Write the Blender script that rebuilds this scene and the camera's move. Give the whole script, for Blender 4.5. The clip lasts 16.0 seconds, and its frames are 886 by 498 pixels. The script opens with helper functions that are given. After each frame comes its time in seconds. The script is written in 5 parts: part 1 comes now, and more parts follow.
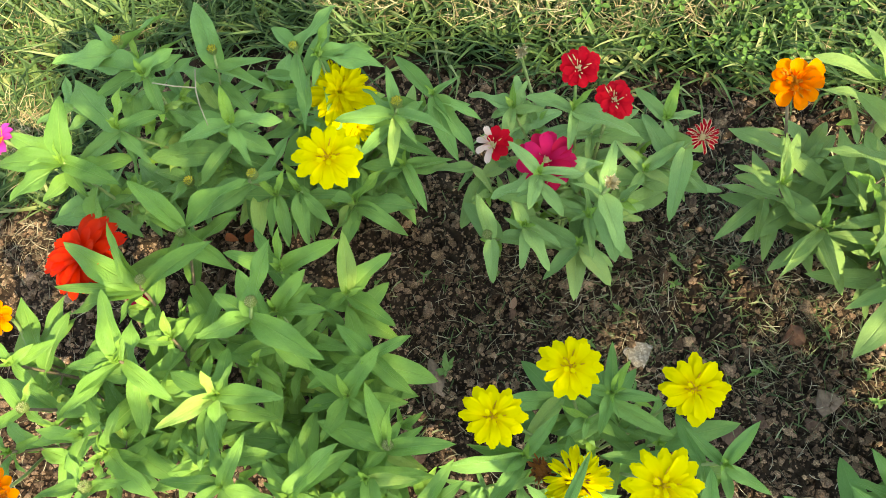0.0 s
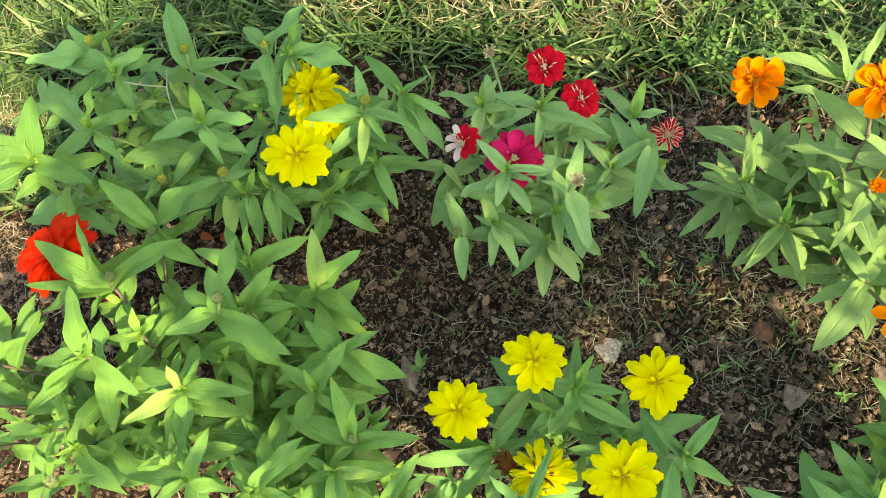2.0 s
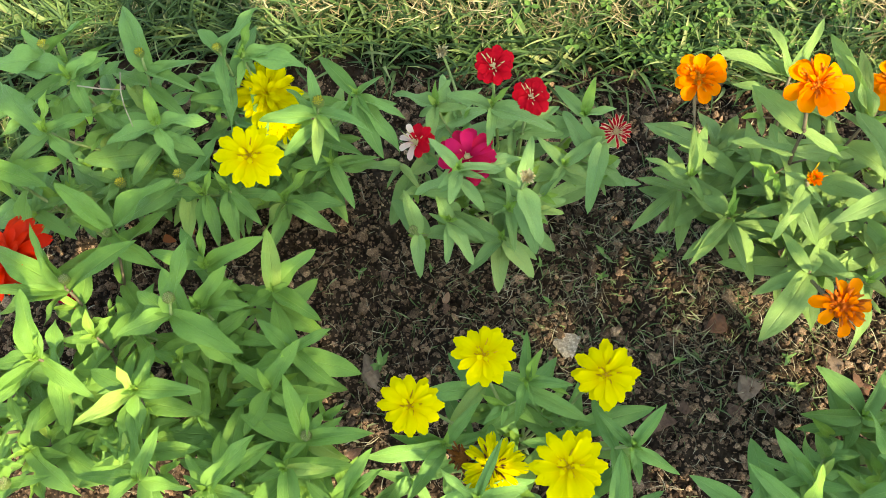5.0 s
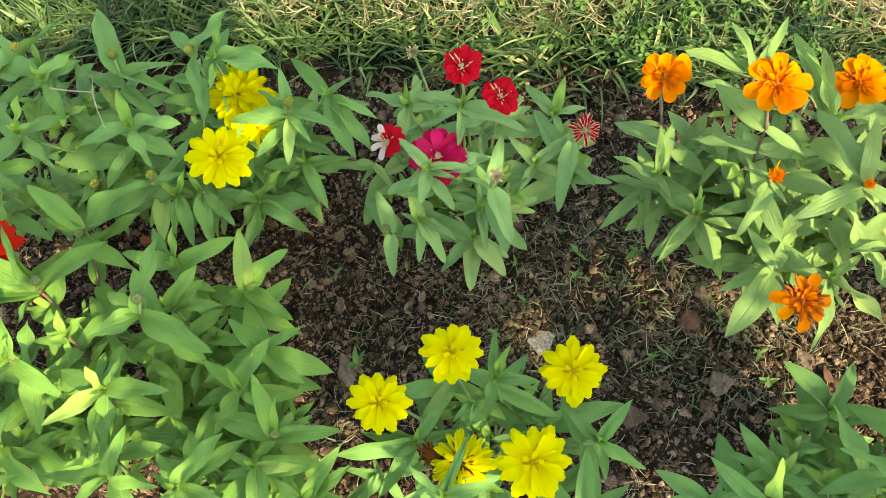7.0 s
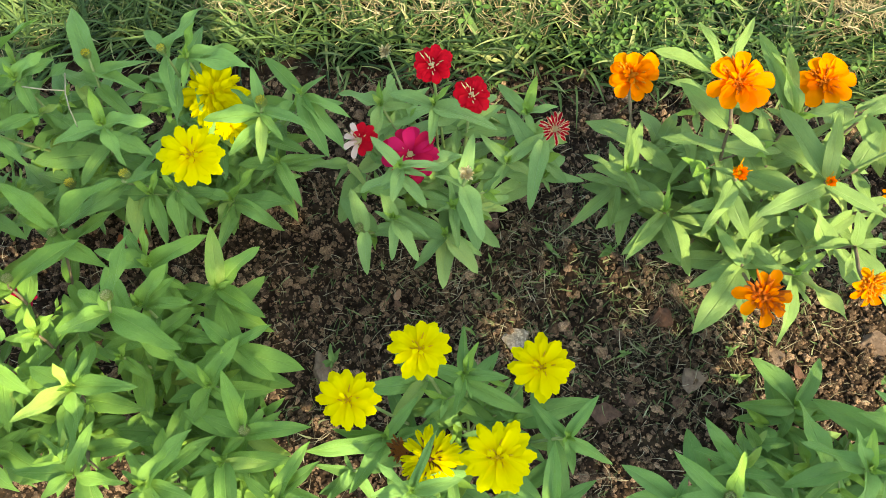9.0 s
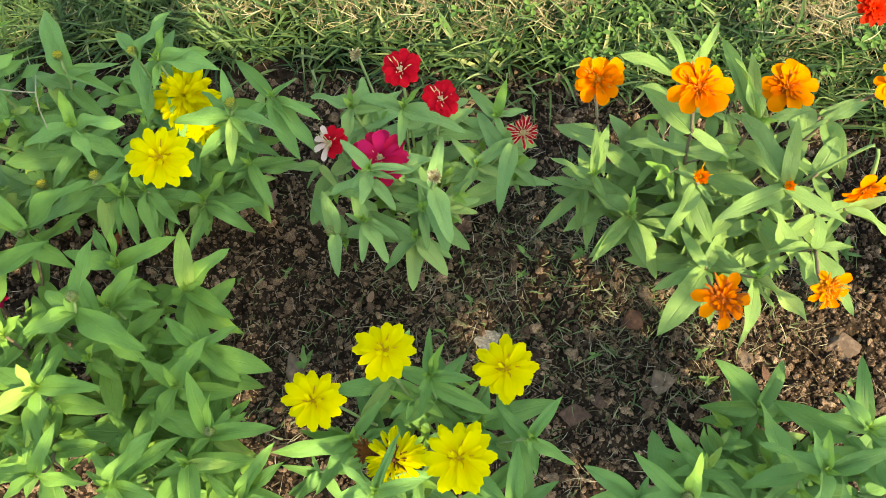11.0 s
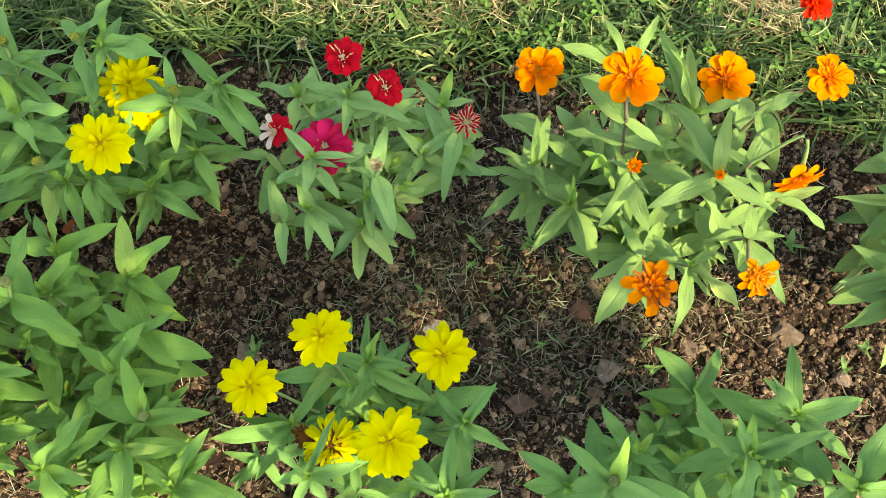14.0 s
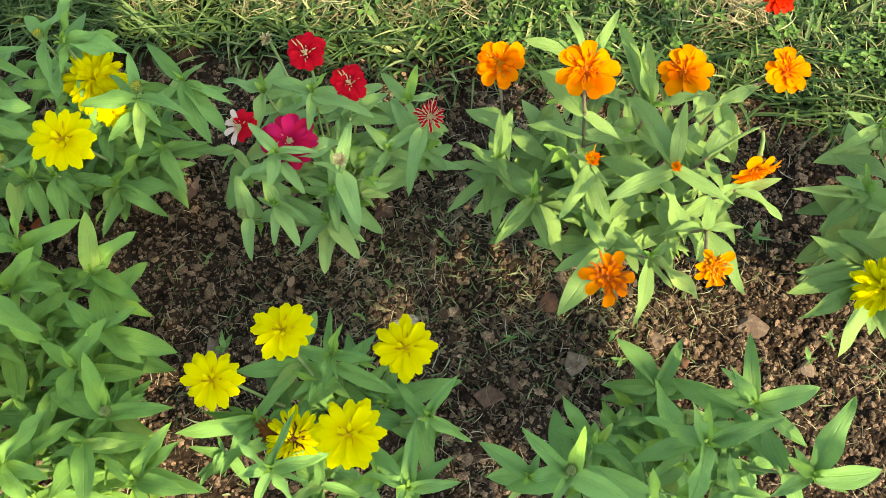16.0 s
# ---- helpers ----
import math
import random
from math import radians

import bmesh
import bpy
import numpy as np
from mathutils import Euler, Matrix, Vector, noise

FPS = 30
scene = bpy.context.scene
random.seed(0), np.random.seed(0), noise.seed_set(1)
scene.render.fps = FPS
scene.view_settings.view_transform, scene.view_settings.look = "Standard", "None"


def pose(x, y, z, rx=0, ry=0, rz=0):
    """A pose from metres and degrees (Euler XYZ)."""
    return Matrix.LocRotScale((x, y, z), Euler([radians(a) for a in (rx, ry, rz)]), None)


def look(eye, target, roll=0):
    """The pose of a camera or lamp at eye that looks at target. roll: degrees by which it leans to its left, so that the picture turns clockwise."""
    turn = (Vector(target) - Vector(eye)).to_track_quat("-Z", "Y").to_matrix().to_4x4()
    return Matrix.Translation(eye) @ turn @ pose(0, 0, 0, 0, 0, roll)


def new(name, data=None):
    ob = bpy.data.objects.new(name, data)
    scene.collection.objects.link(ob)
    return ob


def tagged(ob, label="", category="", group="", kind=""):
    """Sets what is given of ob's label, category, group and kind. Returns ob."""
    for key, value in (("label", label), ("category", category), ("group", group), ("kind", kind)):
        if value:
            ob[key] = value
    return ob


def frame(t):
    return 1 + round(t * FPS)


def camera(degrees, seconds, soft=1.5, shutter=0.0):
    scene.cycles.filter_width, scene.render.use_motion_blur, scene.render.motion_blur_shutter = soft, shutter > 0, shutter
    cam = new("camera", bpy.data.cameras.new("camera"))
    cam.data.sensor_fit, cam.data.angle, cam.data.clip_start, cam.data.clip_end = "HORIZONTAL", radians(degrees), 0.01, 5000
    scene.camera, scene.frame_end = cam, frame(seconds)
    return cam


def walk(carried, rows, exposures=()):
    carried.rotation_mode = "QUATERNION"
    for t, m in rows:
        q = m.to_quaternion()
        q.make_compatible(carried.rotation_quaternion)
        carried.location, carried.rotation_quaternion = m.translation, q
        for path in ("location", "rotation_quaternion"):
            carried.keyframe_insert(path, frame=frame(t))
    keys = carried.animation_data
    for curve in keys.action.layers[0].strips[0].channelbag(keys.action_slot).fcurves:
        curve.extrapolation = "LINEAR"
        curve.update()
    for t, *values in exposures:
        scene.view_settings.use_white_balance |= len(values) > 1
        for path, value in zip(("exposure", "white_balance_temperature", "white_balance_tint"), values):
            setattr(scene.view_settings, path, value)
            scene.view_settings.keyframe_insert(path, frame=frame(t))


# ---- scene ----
cam = camera(64.0, 16.0, 0.7)
PATH = [
    (0, (-0.1049, 0.0193, 0.8949), (-0.2057, 0.3134, -0.0555), -17.62),
    (0.5, (-0.0990, 0.0161, 0.8951), (-0.1959, 0.3140, -0.0546), -16.74),
    (1, (-0.0926, 0.0148, 0.8961), (-0.1860, 0.3118, -0.0541), -16.32),
    (1.5, (-0.0852, 0.0132, 0.8975), (-0.1772, 0.3108, -0.0528), -16.14),
    (2, (-0.0782, 0.0117, 0.8988), (-0.1697, 0.3099, -0.0513), -16.02),
    (2.5, (-0.0717, 0.0111, 0.8998), (-0.1588, 0.3075, -0.0513), -15.54),
    (3, (-0.0655, 0.0087, 0.9001), (-0.1507, 0.3055, -0.0511), -15.41),
    (3.5, (-0.0588, 0.0078, 0.9010), (-0.1421, 0.3063, -0.0498), -15.13),
    (4, (-0.0528, 0.0069, 0.9017), (-0.1333, 0.3072, -0.0487), -14.62),
    (6.5, (-0.0207, 0.0040, 0.9063), (-0.0901, 0.3053, -0.0447), -13.40),
    (7, (-0.0128, 0.0027, 0.9069), (-0.0829, 0.3037, -0.0442), -13.51),
    (7.5, (-0.0074, 0.0003, 0.9066), (-0.0723, 0.3009, -0.0450), -12.73),
    (8, (0.0000, 0.0000, 0.9070), (-0.0648, 0.2998, -0.0448), -12.79),
    (8.5, (0.0058, -0.0013, 0.9077), (-0.0567, 0.2984, -0.0443), -12.34),
    (9, (0.0117, -0.0025, 0.9089), (-0.0497, 0.3002, -0.0422), -12.01),
    (11.5, (0.0486, -0.0052, 0.9128), (-0.0020, 0.3023, -0.0375), -9.76),
    (12, (0.0575, -0.0075, 0.9126), (0.0095, 0.3021, -0.0370), -8.90),
    (12.5, (0.0666, -0.0085, 0.9119), (0.0238, 0.2985, -0.0389), -8.10),
    (13, (0.0744, -0.0111, 0.9118), (0.0338, 0.2946, -0.0395), -7.82),
    (13.5, (0.0826, -0.0133, 0.9114), (0.0462, 0.2920, -0.0402), -7.11),
    (14, (0.0909, -0.0145, 0.9122), (0.0535, 0.2870, -0.0405), -7.42),
    (14.5, (0.0980, -0.0168, 0.9119), (0.0651, 0.2848, -0.0410), -6.53),
    (15, (0.1062, -0.0187, 0.9120), (0.0759, 0.2828, -0.0410), -6.22),
    (15.5, (0.1144, -0.0200, 0.9125), (0.0852, 0.2799, -0.0411), -6.20),
    (16, (0.1215, -0.0214, 0.9132), (0.0951, 0.2787, -0.0403), -5.87),
]
walk(cam, [(t, look(eye, target, roll)) for t, eye, target, roll in PATH], [(0, 2.26, 8300, 2), (16, 2.14, 8300, 2)])

# ---- sky and sun ----
SUN_ELEV, SUN_AZ = 46.0, -36.0          # degrees; azimuth counted from +x
sun_dir = Vector((math.cos(radians(SUN_ELEV)) * math.cos(radians(SUN_AZ)), math.cos(radians(SUN_ELEV)) * math.sin(radians(SUN_AZ)), math.sin(radians(SUN_ELEV))))
world = bpy.data.worlds.new("sky")
scene.world = world
world.use_nodes = True
wn = world.node_tree
sky = wn.nodes.new("ShaderNodeTexSky")
sky.sky_type, sky.sun_disc = "NISHITA", False
sky.sun_elevation, sky.sun_rotation = radians(SUN_ELEV), radians(90.0 - SUN_AZ)
wn.links.new(sky.outputs[0], wn.nodes["Background"].inputs[0])
wn.nodes["Background"].inputs[1].default_value = 0.138
sun = new("sun", bpy.data.lights.new("sun", "SUN"))
sun.data.energy, sun.data.angle, sun.data.color = 2.25, radians(0.55), (1.0, 0.92, 0.78)
sun.matrix_world = look(sun_dir * 20, (0, 0, 0))


# ---- materials ----
def material(name, rough=0.6, spec=0.4):
    m = bpy.data.materials.new(name)
    m.use_nodes = True
    b = m.node_tree.nodes["Principled BSDF"]
    b.inputs["Roughness"].default_value = rough
    b.inputs["Specular IOR Level"].default_value = spec
    return m, m.node_tree, b


def node(nt, kind, **values):
    n = nt.nodes.new(kind)
    for key, v in values.items():
        n.inputs[key.replace("_", " ")].default_value = v
    return n


def math_node(nt, op, a, b=None, c=None):
    n = nt.nodes.new("ShaderNodeMath")
    n.operation = op
    for k, v in enumerate((a, b, c)):
        if v is None:
            continue
        if isinstance(v, (int, float)):
            n.inputs[k].default_value = v
        else:
            nt.links.new(v, n.inputs[k])
    return n.outputs[0]


def ramp(nt, fac, *stops):
    n = nt.nodes.new("ShaderNodeValToRGB")
    e = n.color_ramp.elements
    while len(e) < len(stops):
        e.new(0.5)
    for k, (at, col) in enumerate(stops):
        e[k].position, e[k].color = at, (*col, 1)
    nt.links.new(fac, n.inputs[0])
    return n.outputs[0]


def mix(nt, fac, a, b, blend="MIX"):
    n = nt.nodes.new("ShaderNodeMix")
    n.data_type, n.blend_type = "RGBA", blend
    for k, v in ((0, fac), (6, a), (7, b)):
        if isinstance(v, (int, float)):
            n.inputs[k].default_value = v
        elif isinstance(v, tuple):
            n.inputs[k].default_value = (*v, 1)
        else:
            nt.links.new(v, n.inputs[k])
    return n.outputs[2]


def noise_tex(nt, scale, coord=None, detail=4.0, rough=0.6):
    n = node(nt, "ShaderNodeTexNoise", Scale=scale, Detail=detail, Roughness=rough)
    if coord is not None:
        nt.links.new(coord, n.inputs["Vector"])
    return n.outputs["Fac"]


def bump(nt, b, height, strength, dist):
    n = node(nt, "ShaderNodeBump", Strength=strength, Distance=dist)
    nt.links.new(height, n.inputs["Height"])
    nt.links.new(n.outputs[0], b.inputs["Normal"])
    return n


def translucent(nt, b, colour, fac):
    """Light that shines through a leaf or petal."""
    t = nt.nodes.new("ShaderNodeBsdfTranslucent")
    nt.links.new(colour, t.inputs["Color"])
    s = nt.nodes.new("ShaderNodeMixShader")
    s.inputs[0].default_value = fac
    nt.links.new(b.outputs[0], s.inputs[1])
    nt.links.new(t.outputs[0], s.inputs[2])
    nt.links.new(s.outputs[0], nt.nodes["Material Output"].inputs[0])


def leaf_material(name, dark, light, vein):
    m, nt, b = material(name, 0.48, 0.34)
    uv = nt.nodes.new("ShaderNodeUVMap").outputs[0]
    sep = nt.nodes.new("ShaderNodeSeparateXYZ")
    nt.links.new(uv, sep.inputs[0])
    across = math_node(nt, "MULTIPLY", math_node(nt, "ABSOLUTE", math_node(nt, "SUBTRACT", sep.outputs[1], 0.5)), 2.0)
    rib = math_node(nt, "SUBTRACT", 1.0, math_node(nt, "MINIMUM", math_node(nt, "DIVIDE", across, 0.075), 1.0))
    side = math_node(nt, "ABSOLUTE", math_node(nt, "SUBTRACT", across, 0.42))
    side = math_node(nt, "SUBTRACT", 1.0, math_node(nt, "MINIMUM", math_node(nt, "DIVIDE", side, 0.09), 1.0))
    info = nt.nodes.new("ShaderNodeObjectInfo")
    co = nt.nodes.new("ShaderNodeTexCoord")
    big = noise_tex(nt, 2.6, co.outputs["Object"], 3.0)
    base = ramp(nt, math_node(nt, "ADD", math_node(nt, "MULTIPLY", info.outputs["Random"], 0.75), math_node(nt, "MULTIPLY", big, 0.5)), (0.15, tuple(c * 0.90 for c in dark)), (1.0, tuple(c * 1.10 for c in light)))
    # blotches and blemishes
    fine = noise_tex(nt, 60.0, co.outputs["Object"], 3.0)
    base = mix(nt, math_node(nt, "MULTIPLY", math_node(nt, "GREATER_THAN", fine, 0.71), 0.25), base, (0.30, 0.28, 0.12))
    old = math_node(nt, "MULTIPLY", math_node(nt, "GREATER_THAN", info.outputs["Random"], 0.95), math_node(nt, "MULTIPLY", big, 0.6))
    base = mix(nt, old, base, (0.36, 0.40, 0.09))          # a few ageing leaves
    base = mix(nt, math_node(nt, "MULTIPLY", rib, 0.30), base, vein)
    base = mix(nt, math_node(nt, "MULTIPLY", side, 0.05), base, vein)
    cells = ramp(nt, noise_tex(nt, 26.0, co.outputs["Object"], 5.0, 0.7), (0.3, (0.90, 0.91, 0.89)), (0.7, (1.12, 1.11, 1.13)))
    base = mix(nt, 1.0, base, cells, "MULTIPLY")
    nt.links.new(base, b.inputs["Base Color"])
    wrinkle = noise_tex(nt, 7.0, co.outputs["Object"], 2.0)
    h = math_node(nt, "SUBTRACT", math_node(nt, "ADD", math_node(nt, "MULTIPLY", fine, 0.35), math_node(nt, "MULTIPLY", wrinkle, 0.45)), math_node(nt, "ADD", math_node(nt, "MULTIPLY", rib, 0.45), math_node(nt, "MULTIPLY", side, 0.06)))
    bump(nt, b, h, 0.44, 0.012)
    through_col = mix(nt, 0.5, base, (0.27, 0.42, 0.05))
    translucent(nt, b, through_col, 0.16)
    return m


def petal_material(name, inner, outer, random_to, edge=None):
    """inner at the petal's foot, outer at its tip; random_to: the shade towards which single petals stray."""
    m, nt, b = material(name, 0.6, 0.10)
    uv = nt.nodes.new("ShaderNodeUVMap").outputs[0]
    sep = nt.nodes.new("ShaderNodeSeparateXYZ")
    nt.links.new(uv, sep.inputs[0])
    info = nt.nodes.new("ShaderNodeObjectInfo")
    col = ramp(nt, sep.outputs[0], (0.05, inner), (0.55, outer))
    col = mix(nt, math_node(nt, "MULTIPLY", info.outputs["Random"], 0.8), col, random_to)
    if edge:
        across = math_node(nt, "MULTIPLY", math_node(nt, "ABSOLUTE", math_node(nt, "SUBTRACT", sep.outputs[1], 0.5)), 2.0)
        col = mix(nt, math_node(nt, "GREATER_THAN", across, 0.70), col, edge)
    nt.links.new(col, b.inputs["Base Color"])
    streak = nt.nodes.new("ShaderNodeTexWave")
    streak.bands_direction = "Y"
    for k, v in (("Scale", 4.0), ("Distortion", 1.0), ("Detail", 1.0)):
        streak.inputs[k].default_value = v
    nt.links.new(uv, streak.inputs["Vector"])
    bump(nt, b, streak.outputs["Fac"], 0.10, 0.02)
    translucent(nt, b, col, 0.44)
    return m


def plain_material(name, a, b_col, scale=40.0, rough=0.7, depth=0.002):
    """A rough stuff that wavers between two colours."""
    m, nt, b = material(name, rough, 0.3)
    co = nt.nodes.new("ShaderNodeTexCoord")
    info = nt.nodes.new("ShaderNodeObjectInfo")
    f = noise_tex(nt, scale, co.outputs["Object"])
    f2 = math_node(nt, "ADD", math_node(nt, "MULTIPLY", f, 0.9), math_node(nt, "MULTIPLY", math_node(nt, "SUBTRACT", info.outputs["Random"], 0.5), 0.3))
    nt.links.new(ramp(nt, f2, (0.3, a), (0.7, b_col)), b.inputs["Base Color"])
    bump(nt, b, math_node(nt, "ADD", noise_tex(nt, scale * 4, co.outputs["Object"]), f), 0.8, depth)
    return m


def island_material(name, stops, rough=0.6, through_fac=0.2):
    """For joined stuff: each piece takes its own colour out of the stops."""
    m, nt, b = material(name, rough, 0.06 if rough > 0.75 else 0.22)
    g = nt.nodes.new("ShaderNodeNewGeometry")
    co = nt.nodes.new("ShaderNodeTexCoord")
    f = noise_tex(nt, 90.0, co.outputs["Object"], 3.0)
    r = math_node(nt, "ADD", g.outputs["Random Per Island"], math_node(nt, "MULTIPLY", math_node(nt, "SUBTRACT", f, 0.5), 0.12))
    col = ramp(nt, r, *stops)
    nt.links.new(col, b.inputs["Base Color"])
    bump(nt, b, noise_tex(nt, 500.0, co.outputs["Object"], 3.0), 0.4, 0.001)
    if through_fac:
        translucent(nt, b, col, through_fac)
    return m


LEAF = leaf_material("zinnia_leaf", (0.098, 0.220, 0.048), (0.172, 0.328, 0.074), (0.29, 0.42, 0.13))
LEAF_YOUNG = leaf_material("young_zinnia_leaf", (0.150, 0.295, 0.036), (0.235, 0.395, 0.058), (0.30, 0.43, 0.11))
LEAF_WARM = leaf_material("yellowish_zinnia_leaf", (0.088, 0.204, 0.031), (0.160, 0.304, 0.050), (0.29, 0.42, 0.11))
LEAF_GREY = leaf_material("greyish_zinnia_leaf", (0.130, 0.228, 0.052), (0.202, 0.316, 0.080), (0.30, 0.41, 0.15))
LEAF_BLUNT = leaf_material("pale_blunt_zinnia_leaf", (0.156, 0.290, 0.080), (0.242, 0.392, 0.116), (0.29, 0.41, 0.16))
STEM = plain_material("stem", (0.16, 0.24, 0.07), (0.28, 0.33, 0.14), 30.0, 0.6)
STEM_PURPLE = plain_material("purple_stem", (0.10, 0.075, 0.045), (0.20, 0.16, 0.09), 40.0, 0.6)
YELLOW = petal_material("yellow_petal", (0.76, 0.53, 0.0), (0.76, 0.655, 0.005), (0.80, 0.71, 0.009))
ORANGE = petal_material("orange_petal", (0.80, 0.095, 0.0), (0.93, 0.215, 0.001), (0.94, 0.30, 0.002))
RED = petal_material("red_petal", (0.34, 0.001, 0.006), (0.62, 0.003, 0.019), (0.52, 0.002, 0.013))
SCARLET = petal_material("scarlet_petal", (0.46, 0.006, 0.002), (0.66, 0.014, 0.003), (0.74, 0.040, 0.006))
MAGENTA = petal_material("magenta_petal", (0.40, 0.002, 0.05), (0.66, 0.014, 0.125), (0.52, 0.004, 0.030))
PINK = petal_material("pink_petal", (0.55, 0.02, 0.22), (0.72, 0.06, 0.40), (0.70, 0.05, 0.38))
WHITE = petal_material("white_petal", (0.60, 0.16, 0.13), (0.82, 0.62, 0.52), (0.78, 0.54, 0.45))
STRIPED = petal_material("red_petal_with_cream_edge", (0.34, 0.005, 0.012), (0.42, 0.004, 0.016), (0.46, 0.010, 0.020), (0.66, 0.50, 0.32))
DISC_YELLOW = plain_material("yellow_florets", (0.66, 0.36, 0.006), (0.86, 0.66, 0.012), 300.0, 0.7)
DISC_ORANGE = plain_material("orange_florets", (0.78, 0.15, 0.001), (0.93, 0.42, 0.012), 300.0, 0.7)
DISC_CREAM = plain_material("cream_florets", (0.62, 0.48, 0.20), (0.86, 0.78, 0.48), 300.0, 0.7)
DISC_BROWN = plain_material("brown_florets", (0.10, 0.03, 0.01), (0.40, 0.14, 0.02), 200.0, 0.8)
DISC_RUST = plain_material("rust_florets", (0.30, 0.09, 0.01), (0.58, 0.22, 0.03), 200.0, 0.8)
BUD_TIP = plain_material("bud_tip", (0.62, 0.54, 0.03), (0.84, 0.76, 0.10), 3.0, 0.7)
BUD_PALE = plain_material("pale_bud_tip", (0.34, 0.36, 0.14), (0.62, 0.60, 0.32), 3.0, 0.7)
BUD_GREEN = plain_material("bud_scales", (0.20, 0.30, 0.07), (0.36, 0.46, 0.13), 120.0, 0.6)


# ---- building helpers ----
def mesh_of(name, verts, faces, mats, smooth=True, uvs=None):
    me = bpy.data.meshes.new(name)
    me.from_pydata([tuple(v) for v in verts], [], faces)
    for m in mats:
        me.materials.append(m)
    if smooth:
        me.polygons.foreach_set("use_smooth", [True] * len(me.polygons))
    if uvs is not None:
        layer = me.uv_layers.new(name="UVMap")
        flat = [c for p in me.polygons for v in p.vertices for c in uvs[v]]
        layer.data.foreach_set("uv", flat)
    me.update()
    return me


def part(name, me, parent, m=None, label=""):
    """One mesh object under a thing or a part; m is its pose in the world."""
    ob = new(name, me)
    ob.parent = parent
    top = parent.matrix_basis if parent.parent is None else parent.parent.matrix_basis @ parent.matrix_basis
    ob.matrix_basis = top.inverted() @ (m if m is not None else Matrix.Identity(4))
    if label:
        ob["label"] = label
    return ob


def swap(me, mat):
    c = me.copy()
    c.materials.clear()
    c.materials.append(mat)
    return c


def strip(profile, n, cross, shape):
    """A blade along +x from 0 to 1, n pieces long; shape(s, v, half) gives the point."""
    verts, uvs, faces = [], [], []
    k = len(cross)
    for i in range(n + 1):
        s = i / n
        for v in cross:
            verts.append(shape(s, v, profile(s)))
            uvs.append((s, 0.5 + 0.5 * v))
    for i in range(n):
        for j in range(k - 1):
            a = i * k + j
            faces.append((a, a + k, a + k + 1, a + 1))
    return verts, faces, uvs


def leaf_profile(s):
    """A lance-shaped blade, widest at two fifths, with full flanks and a short point."""
    return 0.5 * 2.22 * ((s + 0.05) ** 0.52) * (max(0.0, 1 - s) ** 0.86)


def blunt_profile(s):
    return 0.5 * min(1.0, ((s + 0.05) / 0.30) ** 0.5) * (max(0.0, 1 - s) ** 0.5) * 1.2


def leaf_mesh(rng, mat):
    arch, fold, wave = rng.uniform(0.02, 0.09), rng.uniform(0.15, 0.50), rng.uniform(0.01, 0.07)
    ph, twist, bend, tipdrop = rng.uniform(0, 6), rng.uniform(-0.35, 0.35), rng.uniform(-0.05, 0.05), rng.uniform(0.0, 0.05)

    def shape(s, v, h):
        y, z = v * h, fold * abs(v) * h * (1 - 0.45 * s) - 0.35 * (abs(v) ** 2) * h * fold
        z += wave * math.sin(9 * s + ph + (2 if v > 0 else 0)) * abs(v) * h * 3
        a = twist * s
        y, z = y * math.cos(a) - z * math.sin(a), y * math.sin(a) + z * math.cos(a)
        return (s, y + bend * 4 * s * (1 - s), z + arch * 4 * s * (1 - s) - tipdrop * s ** 5 + tipdrop * s)
    v, f, uv = strip(blunt_profile if mat is LEAF_BLUNT else leaf_profile, 11, (-1, -0.55, 0, 0.55, 1), shape)
    return mesh_of("leaf", v, f, [mat], True, uv)


def petal_mesh(rng, width, notch, droop, cup):
    def profile(s):
        return width * (0.45 + 0.55 * min(1.0, s / 0.62) ** 0.8) * (1.0 if s < 0.78 else math.sqrt(max(0.0, 1 - ((s - 0.78) / 0.225) ** 2)) * 0.98 + 0.02)
    ph = rng.uniform(0, 6)
    skew = rng.uniform(-0.08, 0.08)

    def shape(s, v, h):
        x = s - notch * max(0.0, s - 0.75) * 4 * (1 - min(1, abs(v) * 1.6)) * 0.25
        z = cup * (abs(v) ** 1.5) * h + 0.06 * math.sin(math.pi * s) - droop * s ** 2.2 + 0.012 * math.sin(7 * v + ph)
        return (x, v * h + skew * s * s, z)
    v, f, uv = strip(profile, 9, (-1, -0.6, -0.2, 0.2, 0.6, 1), shape)
    return mesh_of("petal", v, f, [YELLOW], True, uv)


def toothed_petal_mesh(rng, width, droop, cup):
    """A broad petal with a blunt end, notched in the middle."""
    ph, skew = rng.uniform(0, 6), rng.uniform(-0.05, 0.05)

    def profile(s):
        return width * (0.40 + 0.60 * min(1.0, s / 0.66) ** 0.8) * (1.0 if s < 0.70 else 1.0 - 0.24 * ((s - 0.70) / 0.30) ** 2)

    def shape(s, v, h):
        end = max(0.0, s - 0.72) / 0.28
        notch = 0.04 if abs(v) < 0.1 else 0.0
        x = s - end * end * (0.20 * abs(v) ** 2.4 + notch)
        z = cup * (abs(v) ** 1.5) * h + 0.05 * math.sin(math.pi * s) - droop * s ** 2.2 + 0.012 * math.sin(7 * v + ph)
        return (x, v * h + skew * s * s, z)
    v, f, uv = strip(profile, 9, (-1, -0.68, -0.34, 0, 0.34, 0.68, 1), shape)
    return mesh_of("petal", v, f, [YELLOW], True, uv)


